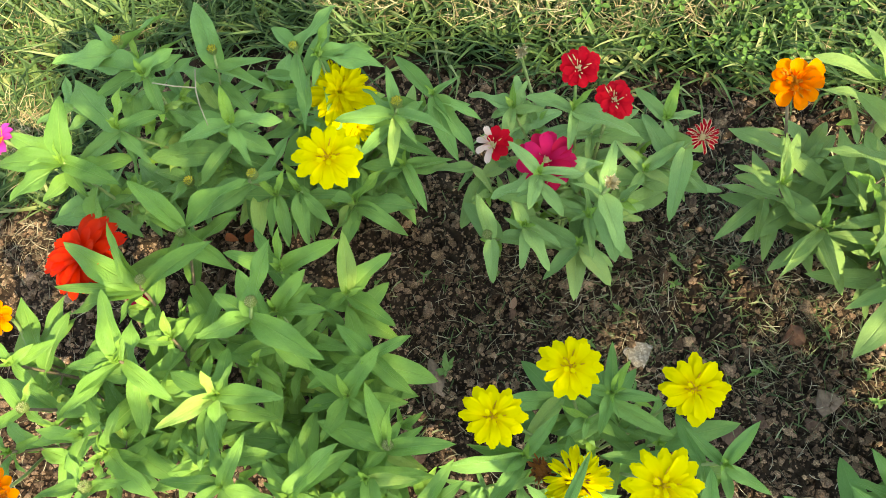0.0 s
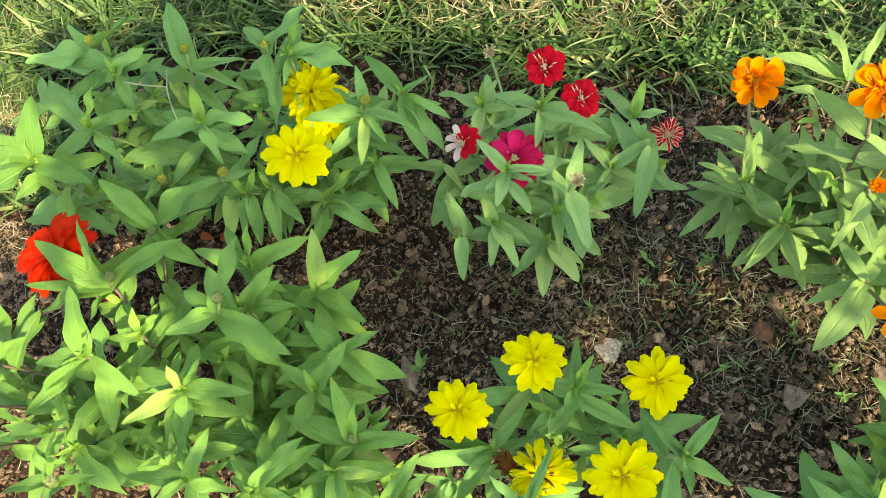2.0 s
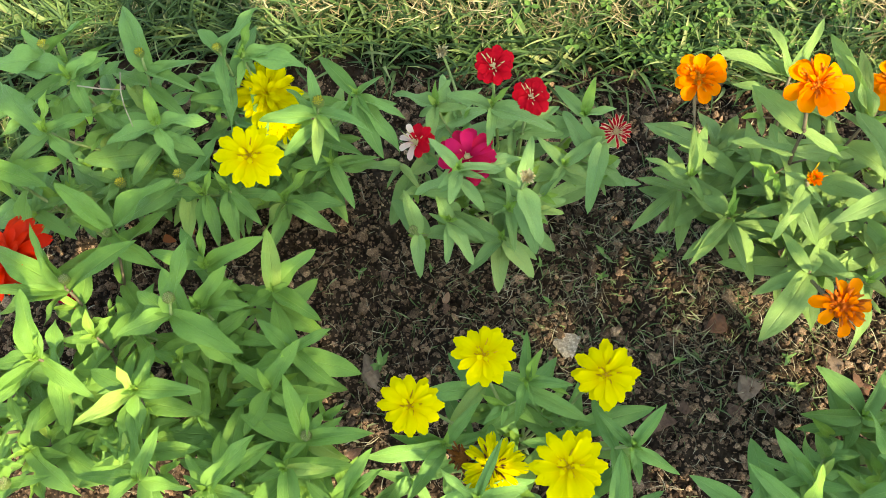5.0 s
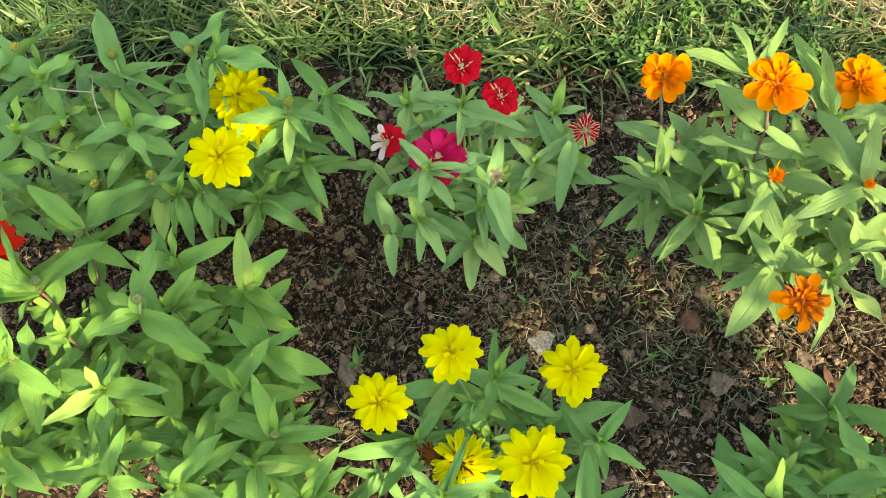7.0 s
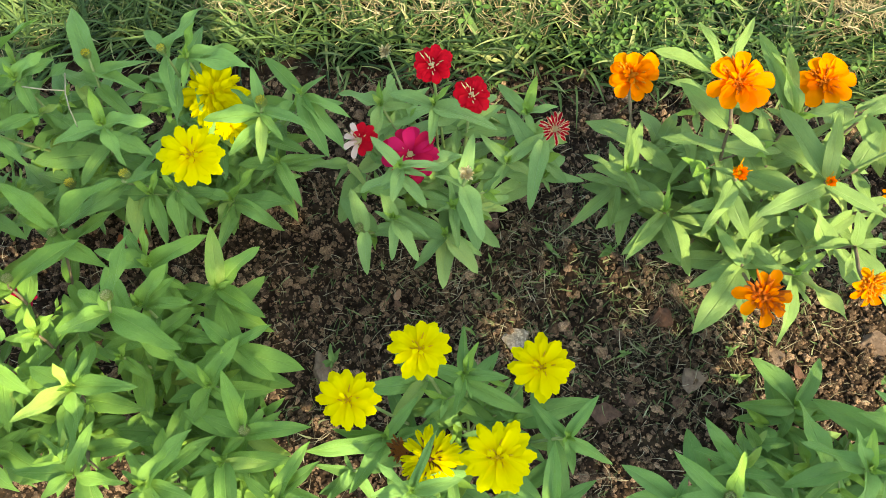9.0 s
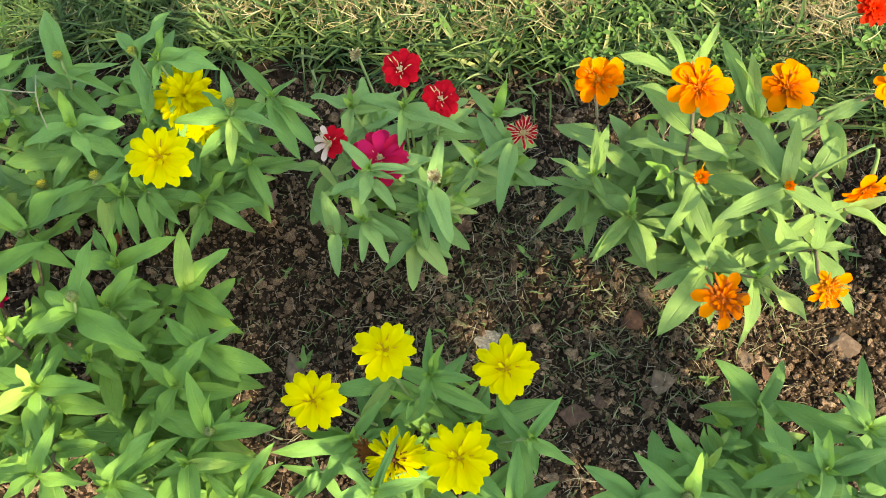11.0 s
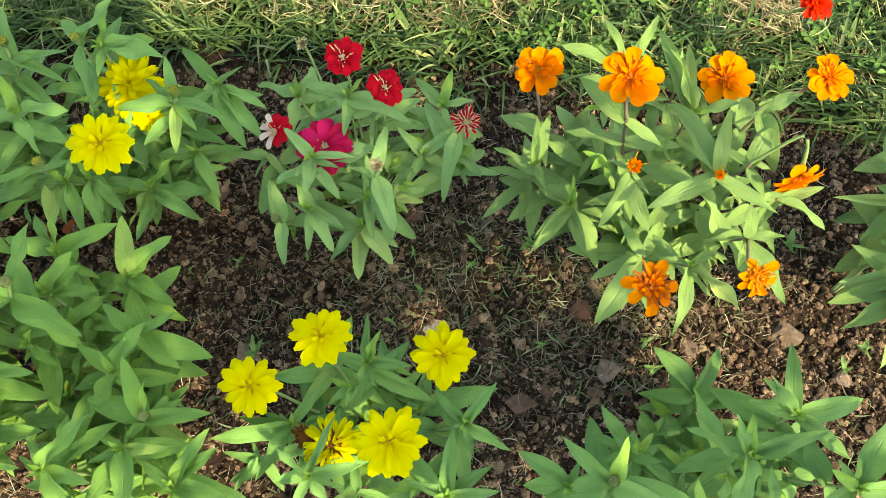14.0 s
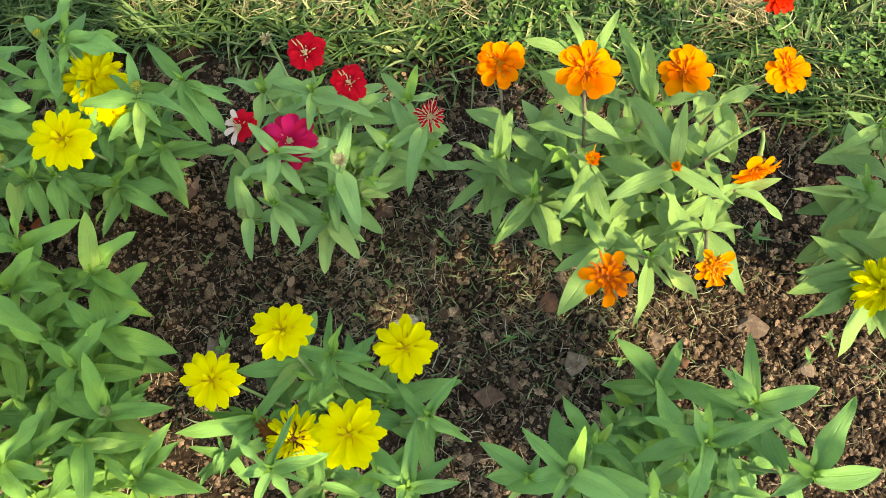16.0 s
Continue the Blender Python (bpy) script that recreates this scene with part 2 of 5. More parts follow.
def tube(points, radii, sides=6):
    pts = [Vector(p) for p in points]
    verts, faces = [], []
    for i, p in enumerate(pts):
        d = (pts[min(i + 1, len(pts) - 1)] - pts[max(i - 1, 0)]).normalized()
        a = d.orthogonal().normalized()
        b = d.cross(a)
        for k in range(sides):
            w = 2 * math.pi * k / sides
            verts.append(p + (a * math.cos(w) + b * math.sin(w)) * radii[i])
    for i in range(len(pts) - 1):
        for k in range(sides):
            l = (k + 1) % sides
            faces.append((i * sides + k, i * sides + l, (i + 1) * sides + l, (i + 1) * sides + k))
    faces.append(tuple(range(sides))[::-1])
    faces.append(tuple((len(pts) - 1) * sides + k for k in range(sides)))
    return verts, faces


def bez(a, b, c, d, n):
    out = []
    for i in range(n + 1):
        t = i / n
        out.append(a * (1 - t) ** 3 + b * 3 * t * (1 - t) ** 2 + c * 3 * t * t * (1 - t) + d * t ** 3)
    return out


leaf_rng = random.Random(5)
LEAVES = {id(m): [leaf_mesh(leaf_rng, m) for _ in range(9)] for m in (LEAF, LEAF_YOUNG, LEAF_WARM, LEAF_GREY, LEAF_BLUNT)}
petal_rng = random.Random(8)
ROUND_PETALS = [petal_mesh(petal_rng, 0.19, 0.4, d, 0.2) for d in (-0.03, 0.02, 0.06)]
TOOTHED_PETALS = [toothed_petal_mesh(petal_rng, w, d, c) for w, d, c in ((0.20, -0.02, 0.15), (0.215, 0.03, 0.1), (0.19, 0.07, 0.2), (0.205, 0.0, 0.25))]
BLUNT_PETALS = [toothed_petal_mesh(petal_rng, w, d, c) for w, d, c in ((0.31, -0.02, 0.2), (0.33, 0.05, 0.1), (0.30, 0.10, 0.2))]
BROAD_PETALS = [petal_mesh(petal_rng, 0.27, 0.05, d, c) for d, c in ((0.0, 0.5), (0.1, 0.3), (0.18, 0.2), (0.26, 0.3))]
OVAL_PETALS = [petal_mesh(petal_rng, 0.32, 0.1, d, c) for d, c in ((0.0, 0.35), (0.1, 0.25), (0.16, 0.2), (-0.05, 0.4))]
FRILL_PETALS = [petal_mesh(petal_rng, 0.12, 0.9, d, 0.6) for d in (-0.08, 0.04, 0.14)]
NARROW_PETALS = [petal_mesh(petal_rng, 0.14, 0.1, d, 0.9) for d in (-0.1, 0.05, 0.12)]
PETAL_CACHE = {}


def coloured(me, mat):
    key = (me.name, mat.name)
    if key not in PETAL_CACHE:
        PETAL_CACHE[key] = swap(me, mat)
    return PETAL_CACHE[key]


def floret_mesh(seed, radius, count, mat, length=0.5, open_=1.0, base=None):
    """The tuft in a flower's middle: many small tapered florets on a low dome."""
    rng = random.Random(seed)
    verts, faces = [], []
    if base:
        n = 10
        for i in range(4):
            r, z = radius * 1.05 * math.cos(i * 0.5), radius * 0.5 * math.sin(i * 0.5) - radius * 0.25
            verts += [Vector((r * math.cos(6.283 * k / n), r * math.sin(6.283 * k / n), z)) for k in range(n)]
        for i in range(3):
            faces += [(i * n + k, i * n + (k + 1) % n, (i + 1) * n + (k + 1) % n, (i + 1) * n + k) for k in range(n)]
    for k in range(count):
        r, a = radius * math.sqrt((k + 0.5) / count), k * 2.39996
        foot = Vector((r * math.cos(a), r * math.sin(a), 0))
        out = Vector((math.cos(a), math.sin(a), 0)) * (r / radius) * open_ * rng.uniform(0.1, 1.3)
        top = foot + (out + Vector((rng.uniform(-.6, .6), rng.uniform(-.6, .6), 0.8))) * radius * length * rng.uniform(0.35, 1.4)
        w = radius * 0.13
        v, f = tube([foot, foot.lerp(top, 0.7), top], [w * 0.6, w, w * 0.45], 5)
        o = len(verts)
        verts += v
        faces += [tuple(o + q for q in p) for p in f]
    return mesh_of("florets", verts, faces, [mat])


TUFTS = {}


def frame_at(x, y, z, az, tilt, spin=0.0):
    """A pose whose z axis leans by tilt degrees towards az."""
    return Matrix.Translation((x, y, z)) @ Matrix.Rotation(radians(az), 4, "Z") @ Matrix.Rotation(radians(tilt), 4, "Y") @ Matrix.Rotation(radians(spin - az), 4, "Z")


# ---- plants ----
STYLES = {
    # petals, material, layers of (count, length share, lift, jitter, other petals), tuft
    "yellow": (TOOTHED_PETALS, YELLOW, ((12, 1.0, 0, 5), (11, 0.87, 4, 6), (5, 0.34, 28, 16)), (DISC_YELLOW, 0.17, 26, 1.1)),
    "frilled": (FRILL_PETALS, YELLOW, ((26, 1.0, -2, 26), (26, 0.86, 8, 30), (24, 0.68, 22, 36), (18, 0.50, 40, 36), (10, 0.32, 58, 30)), (DISC_YELLOW, 0.16, 30, 1.2)),
    "faded": (FRILL_PETALS, YELLOW, ((20, 1.0, -6, 22), (18, 0.82, 6, 26), (14, 0.62, 20, 30), (9, 0.42, 36, 30)), (DISC_BROWN, 0.24, 60, 0.9)),
    "withered": (NARROW_PETALS, DISC_BROWN, ((9, 1.0, 30, 26), (6, 0.8, 55, 20)), (DISC_RUST, 0.55, 60, 0.5)),
    "orange": (OVAL_PETALS, ORANGE, ((9, 1.0, 3, 13), (6, 0.78, 14, 20), (11, 0.50, 40, 34, NARROW_PETALS)), (DISC_ORANGE, 0.32, 70, 0.7)),
    "ragged": (BROAD_PETALS, ORANGE, ((7, 1.0, 8, 26), (5, 0.70, 20, 30), (14, 0.50, 42, 44, NARROW_PETALS)), (DISC_ORANGE, 0.42, 70, 0.75)),
    "red": (BLUNT_PETALS, RED, ((10, 1.0, 2, 9), (8, 0.78, 9, 12), (3, 0.5, 26, 20)), (DISC_CREAM, 0.24, 16, 1.7)),
    "scarlet": (ROUND_PETALS, SCARLET, ((15, 1.0, -4, 10), (13, 0.82, 14, 12), (11, 0.62, 32, 14), (8, 0.4, 50, 14)), (DISC_ORANGE, 0.14, 12, 1.2)),
    "magenta": (BROAD_PETALS, MAGENTA, ((9, 1.0, 4, 12), (6, 0.82, 24, 16)), (DISC_CREAM, 0.16, 16, 0.8)),
    "pink": (BROAD_PETALS, PINK, ((9, 1.0, 0, 9),), (DISC_YELLOW, 0.2, 20, 1.0)),
    "striped": (NARROW_PETALS, STRIPED, ((12, 1.0, 14, 16), (11, 0.86, 34, 18), (7, 0.62, 56, 18)), (DISC_CREAM, 0.30, 22, 1.2)),
    "spent": (NARROW_PETALS, DISC_CREAM, ((14, 1.0, 55, 14), (9, 0.8, 70, 12)), (DISC_CREAM, 0.3, 12, 1.3)),
    "opening": (NARROW_PETALS, ORANGE, ((13, 1.0, 58, 10), (11, 0.9, 72, 10)), (DISC_YELLOW, 0.42, 24, 1.0)),
    "white": (ROUND_PETALS, WHITE, ((7, 1.0, 12, 12), (4, 0.6, 38, 12)), (DISC_CREAM, 0.2, 10, 1.0)),
}


class Plant:
    def __init__(self, x, y, label, seed, leaf=LEAF, low=2, purple=False, tip=None, slim=1.0):
        self.ob = tagged(new("zinnia_plant"), label, "flower", "bedding plants")
        self.base = Vector((x, y, ground_height(x, y)))
        self.ob.matrix_basis = Matrix.Translation(self.base)
        self.rng, self.leaf_mat, self.low = random.Random(seed), leaf, low
        self.axil_rng = random.Random(seed + 500)
        self.tip, self.slim = tip or BUD_PALE, slim
        self.stem_mat = STEM_PURPLE if purple else STEM

    def leaf(self, at, az, length, elev, width=0.0, young=False, roll=None):
        r = self.rng
        width = self.slim * (width or (r.uniform(0.26, 0.32) if self.leaf_mat in (LEAF_GREY, LEAF_BLUNT) else r.uniform(0.30, 0.37)))
        me = r.choice(LEAVES[id(LEAF_YOUNG if young else self.leaf_mat)])
        m = Matrix.Translation(at) @ Matrix.Rotation(radians(az), 4, "Z") @ Matrix.Rotation(radians(-elev), 4, "Y")
        m = m @ Matrix.Rotation(radians(r.uniform(-21, 21) if roll is None else roll), 4, "X") @ Matrix.Diagonal((length, length * width, length, 1))
        part("leaf", me, self.ob, m)

    def stem(self, top, foot=None, radius=0.0021, bow=0.5):
        r = self.rng
        radius *= 0.85
        top = Vector(top)
        foot = foot or self.base + Vector((r.uniform(-0.015, 0.015), r.uniform(-0.015, 0.015), -0.01))
        rise = top - foot
        a = foot + Vector((rise.x * 0.15, rise.y * 0.15, rise.z * bow))
        b = top - Vector((rise.x * 0.12, rise.y * 0.12, rise.z * 0.28))
        pts = bez(foot, a, b, top, 12)
        v, f = tube(pts, [radius * (1.25 - 0.4 * i / 12) for i in range(13)])
        part("stem", mesh_of("stem", v, f, [self.stem_mat]), self.ob)
        return pts

    def bud(self, at, size=0.0055):
        """A round green bud whose scales part over the first florets."""
        showy = self.tip is BUD_TIP
        size, me = size * (1.15 if showy else 1.0), bud_mesh(self.tip, 0.65 if showy else 0.35)
        part("bud", me, self.ob, frame_at(*at, self.rng.uniform(0, 360), self.rng.uniform(0, 16)) @ Matrix.Scale(size, 4), "closed green bud with tiny coloured tip")


BUDS = {}


def bud_mesh(tip, opened):
    key = (tip.name, opened)
    if key in BUDS:
        return BUDS[key]
    verts, faces, mats = [], [], []
    n = 12
    prof = [(0.35, -1.3), (0.75, -1.0), (1.0, -0.45), (0.98, 0.0), (0.78, 0.35), (0.35, 0.5)]
    for r, z in prof:
        verts += [Vector((r * math.cos(6.2832 * k / n), r * math.sin(6.2832 * k / n), z)) for k in range(n)]
    for i in range(len(prof) - 1):
        for k in range(n):
            faces.append((i * n + k, i * n + (k + 1) % n, (i + 1) * n + (k + 1) % n, (i + 1) * n + k))
            mats.append(0)
    rng = random.Random(3)
    for ring, (r0, z0, cnt) in enumerate(((0.98, -0.75, 9), (1.0, -0.2, 9), (0.80, 0.12, 8))):
        for k in range(cnt):      # overlapping scales
            a = 6.2832 * (k + 0.5 * ring) / cnt
            o = len(verts)
            c, s = math.cos(a), math.sin(a)
            for dx, dz, dr in ((-0.33, 0, 0.03), (0.33, 0, 0.03), (0.26, 0.4, 0.13), (0, 0.55, 0.12), (-0.26, 0.4, 0.13)):
                rr = r0 + dr
                verts.append(Vector((rr * c - dx * s, rr * s + dx * c, z0 + dz)))
            faces.append((o, o + 1, o + 2, o + 3, o + 4))
            mats.append(0)
    for k in range(26):
        r, a = 0.82 * math.sqrt((k + 0.5) / 26), k * 2.4
        foot = Vector((r * math.cos(a), r * math.sin(a), 0.45 - 0.3 * r))
        v, f = tube([foot, foot + Vector((r * 0.3 * math.cos(a), r * 0.3 * math.sin(a), 0.45 * opened + rng.uniform(0, 0.14)))], [0.13, 0.07], 5)
        o = len(verts)
        verts += v
        faces += [tuple(o + q for q in p) for p in f]
        mats += [1] * len(f)
    me = mesh_of("bud", verts, faces, [BUD_GREEN, tip])
    me.polygons.foreach_set("material_index", mats)
    BUDS[key] = me
    return me


def shoot(p, x, y, z, kind, *leaves):
    """A shoot that ends at (x, y, z), with its upper leaves as (azimuth, centimetres, rise in degrees, width share)."""
    r = p.rng
    top = Vector((x, y, z))
    pts = p.stem(top)
    for k, (az, cm, elev, *w) in enumerate(leaves):
        young = elev > 24 and cm < 6
        drop = 0.0 if elev > 12 else r.uniform(0.0, 0.008)
        p.leaf(top - Vector((0, 0, drop)), az, cm * 0.01, elev, w[0] if w else 0, young)
    if kind == "tip":
        az = leaves[0][0] + 90 if leaves else 0
        for k in range(4):
            p.leaf(top, az + 90 * k + r.uniform(-15, 15), r.uniform(0.011, 0.020), r.uniform(48, 72), 0.36, True)
    elif kind != "none":
        v, f = tube(bez(top, top.lerp(Vector(kind), 0.3), top.lerp(Vector(kind), 0.6), Vector(kind) - Vector((0, 0, 0.006)), 5), [0.0016] * 6)
        part("stem", mesh_of("stem", v, f, [p.stem_mat]), p.ob)
        p.bud(kind, r.uniform(0.0042, 0.0053))
    az0 = leaves[0][0] + 45 if leaves else 0
    for k in range(p.low):        # older pairs further down
        i = 10 - 2 * k
        at = pts[max(i, 2)]
        if at.z < 0.03:
            break
        for side in (0, 180):
            p.leaf(at, az0 + 90 * k + side + r.uniform(-20, 20), r.uniform(0.050, 0.074), r.uniform(-24, 8), r.uniform(0.32, 0.42))
    # side shoots with small leaves, in the axils
    p.rng = r2 = p.axil_rng
    for i in (9, 7, 5):
        at = pts[i]
        if at.z < 0.04 or r2.random() < (0.80 if p.leaf_mat in (LEAF_GREY, LEAF_BLUNT) else 0.45 if p.leaf_mat is LEAF_WARM else 0.66):
            continue
        for side in (0, 180):
            a = az0 + 90 * i / 2 + side + r2.uniform(-35, 35)
            foot = at + Vector((math.cos(radians(a)), math.sin(radians(a)), 0.4)) * r2.uniform(0.008, 0.028)
            v, f = tube([at, at.lerp(foot, 0.5), foot], [0.0011, 0.001, 0.0009], 5)
            part("stem", mesh_of("stem", v, f, [p.stem_mat]), p.ob)
            for da in (-62, 58, 0):
                p.leaf(foot, a + da + r2.uniform(-20, 20), r2.uniform(0.018, 0.036), r2.uniform(5, 45), r2.uniform(0.30, 0.42), r2.random() < 0.55)
    p.rng = r


def flower(p, x, y, z, size, style, az=-90, tilt=14, foot=None, label="", spin=0.0, keep=None, stalk=True):
    """A flower head of that width; its petals and tuft are parts of it. keep: the share of a round of petals that it still has."""
    r = p.rng
    petals, mat, layers, (tuft_mat, tuft_r, tuft_n, tuft_len) = STYLES[style]
    m = frame_at(x, y, z, az, tilt, spin)
    key = ("head", style)
    if key not in TUFTS:
        TUFTS[key] = floret_mesh(4, 1.0, tuft_n, tuft_mat, tuft_len, 1.0, True)
    rad = size * 0.5
    head = part("flower_head", TUFTS[key], p.ob, m @ Matrix.Scale(rad * tuft_r, 4), label)
    for layer, (count, share, lift, jit, *other) in enumerate(layers):
        for k in range(count):
            if keep and ((k + 0.5) / count - keep[0]) % 1.0 > keep[1] - keep[0]:
                continue
            a = 360.0 * (k + 0.5 * layer) / count + r.uniform(-jit, jit) * 0.6
            start = rad * tuft_r * (0.6 if share > 0.6 else 0.35)
            length = max(rad * share * r.uniform(0.85, 1.07) - start, rad * share * 0.4)
            q = m @ Matrix.Rotation(radians(a), 4, "Z") @ Matrix.Translation((start, 0, rad * 0.03 * layer))
            q = q @ Matrix.Rotation(radians(-lift + r.uniform(-jit, jit) * 0.5), 4, "Y") @ Matrix.Rotation(radians(r.uniform(-jit, jit)), 4, "X")
            q = q @ Matrix.Diagonal((length, length * r.uniform(0.92, 1.12) * (1 + 0.25 * (share < 0.7)), length, 1))
            part("petal", coloured(r.choice(other[0] if other else petals), mat), head, q)
    if stalk:
        down = m.to_3x3() @ Vector((0, 0, -1))
        top = Vector((x, y, z)) + down * rad * 0.12
        base = Vector(foot) if foot else p.base.lerp(Vector((x, y, z)), 0.55)
        if not foot:
            p.stem(base)
        v, f = tube(bez(base, base + (top - base) * 0.35, top + down * max(0.02, (top - base).length * 0.3), top, 9), [0.0018] * 8 + [0.002, 0.0034])
        part("stem", mesh_of("stem", v, f, [p.stem_mat]), p.ob)
    return head


# ---- ground ----
def bed_edge(x):
    """Where the bed ends and the lawn begins."""
    return 0.568 - 0.10 * x - 0.22 * max(0.0, x - 0.3) ** 1.2 - min(0.30, 2.6 * max(0.0, -0.62 - x))


def ground_height(x, y):
    n = noise.noise(Vector((x * 3.1, y * 3.1, 4.0))) * 0.007 + noise.noise(Vector((x * 11, y * 11, 0.3))) * 0.005
    if abs(x) > 1.3 or y < -0.6 or y > 1.2:
        return n * 0.4
    if y < bed_edge(x):       # clods of two sizes
        n += (0.55 - noise.voronoi(Vector((x * 42, y * 42, 1.0)))[0][0]) * 0.014
        n += (0.5 - noise.voronoi(Vector((x * 120, y * 120, 5.0)))[0][0]) * 0.0085
        n += (0.4 - noise.voronoi(Vector((x * 260, y * 260, 3.0)))[0][0]) * 0.0040
        n += noise.noise(Vector((x * 230, y * 230, 2.0))) * 0.0014
    return n


def spread(lo, hi, step, far):
    inner = list(np.arange(lo, hi + 1e-6, step))
    out, d = [], step
    while d < far:
        d *= 1.5
        out.append(d)
    return [lo - d for d in reversed(out)] + inner + [hi + d for d in out]


def soil_colour(nt, co):
    """Damp reddish brown earth, drier and paler in spots."""
    big, mid, fine = noise_tex(nt, 7.0, co), noise_tex(nt, 45.0, co, 6.0), noise_tex(nt, 260.0, co, 5.0)
    f = math_node(nt, "ADD", math_node(nt, "MULTIPLY", big, 0.4), math_node(nt, "MULTIPLY", mid, 0.6))
    col = ramp(nt, f, (0.38, (0.055, 0.038, 0.028)), (0.52, (0.165, 0.116, 0.084)), (0.66, (0.33, 0.245, 0.172)))
    return mix(nt, math_node(nt, "MULTIPLY", fine, 0.4), col, (0.17, 0.118, 0.086)), big, mid, fine


def make_ground():
    xs, ys = spread(-0.90, 0.74, 0.0024, 150.0), spread(-0.12, 0.60, 0.0024, 150.0)
    verts = [(x, y, ground_height(x, y)) for y in ys for x in xs]
    w = len(xs)
    faces = [(j * w + i, j * w + i + 1, (j + 1) * w + i + 1, (j + 1) * w + i) for j in range(len(ys) - 1) for i in range(w - 1)]
    m, nt, b = material("soil", 0.95, 0.06)
    co = nt.nodes.new("ShaderNodeTexCoord").outputs["Object"]
    col, big, mid, fine = soil_colour(nt, co)
    sep = nt.nodes.new("ShaderNodeSeparateXYZ")
    nt.links.new(co, sep.inputs[0])
    slant = math_node(nt, "ADD", sep.outputs[1], math_node(nt, "MULTIPLY", sep.outputs[0], 0.10))
    slant = math_node(nt, "ADD", slant, math_node(nt, "MULTIPLY", math_node(nt, "SUBTRACT", mid, 0.5), 0.12))
    far = math_node(nt, "MAXIMUM", math_node(nt, "GREATER_THAN", slant, 0.565), math_node(nt, "LESS_THAN", slant, -0.9))
    wide = noise_tex(nt, 1.3, co, 6.0, 0.7)
    tuft = noise_tex(nt, 38.0, co, 5.0, 0.75)
    turf = math_node(nt, "ADD", math_node(nt, "MULTIPLY", wide, 0.5), math_node(nt, "MULTIPLY", tuft, 0.5))
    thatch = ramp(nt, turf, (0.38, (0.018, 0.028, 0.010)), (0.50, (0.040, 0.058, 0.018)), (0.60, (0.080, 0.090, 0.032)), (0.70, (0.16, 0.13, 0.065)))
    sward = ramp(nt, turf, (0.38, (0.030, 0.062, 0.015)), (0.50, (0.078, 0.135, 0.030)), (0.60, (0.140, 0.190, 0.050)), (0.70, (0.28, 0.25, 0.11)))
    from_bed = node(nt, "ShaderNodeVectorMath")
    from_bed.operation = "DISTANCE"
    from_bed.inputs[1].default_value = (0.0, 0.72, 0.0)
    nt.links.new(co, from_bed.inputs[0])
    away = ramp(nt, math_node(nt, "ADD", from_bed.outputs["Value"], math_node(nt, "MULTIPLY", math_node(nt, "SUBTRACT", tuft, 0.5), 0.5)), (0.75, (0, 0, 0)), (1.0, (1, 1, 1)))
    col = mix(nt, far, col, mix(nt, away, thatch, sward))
    col = mix(nt, 1.0, col, (0.25, 0.235, 0.21), "MULTIPLY")          # shade of the gaps between crumbs and blades, put into the colour
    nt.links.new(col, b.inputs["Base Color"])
    bump(nt, b, math_node(nt, "ADD", mid, math_node(nt, "MULTIPLY", fine, 0.9)), 1.0, 0.006)
    tagged(new("ground", mesh_of("ground", verts, faces, [m], False)), "dark damp crumbly garden soil meeting a lawn", "ground", kind="structure")


make_ground()

ICO = bmesh.new()
bmesh.ops.create_icosphere(ICO, subdivisions=1, radius=1.0)
ICO_V = np.array([v.co[:] for v in ICO.verts])
ICO_F = np.array([[v.index for v in f.verts] for f in ICO.faces])
ICO.free()
ICO = bmesh.new()
bmesh.ops.create_icosphere(ICO, subdivisions=2, radius=1.0)
LUMP_V = [v.co.copy() for v in ICO.verts]
LUMP_F = np.array([[v.index for v in f.verts] for f in ICO.faces])
ICO.free()


def joined(name, verts, faces, mat, label, category, smooth=False):
    me = bpy.data.meshes.new(name)
    me.from_pydata(verts, [], faces)
    me.materials.append(mat)
    me.polygons.foreach_set("use_smooth", [smooth] * len(me.polygons))
    me.update()
    return tagged(new(name, me), label, category, kind="stuff")


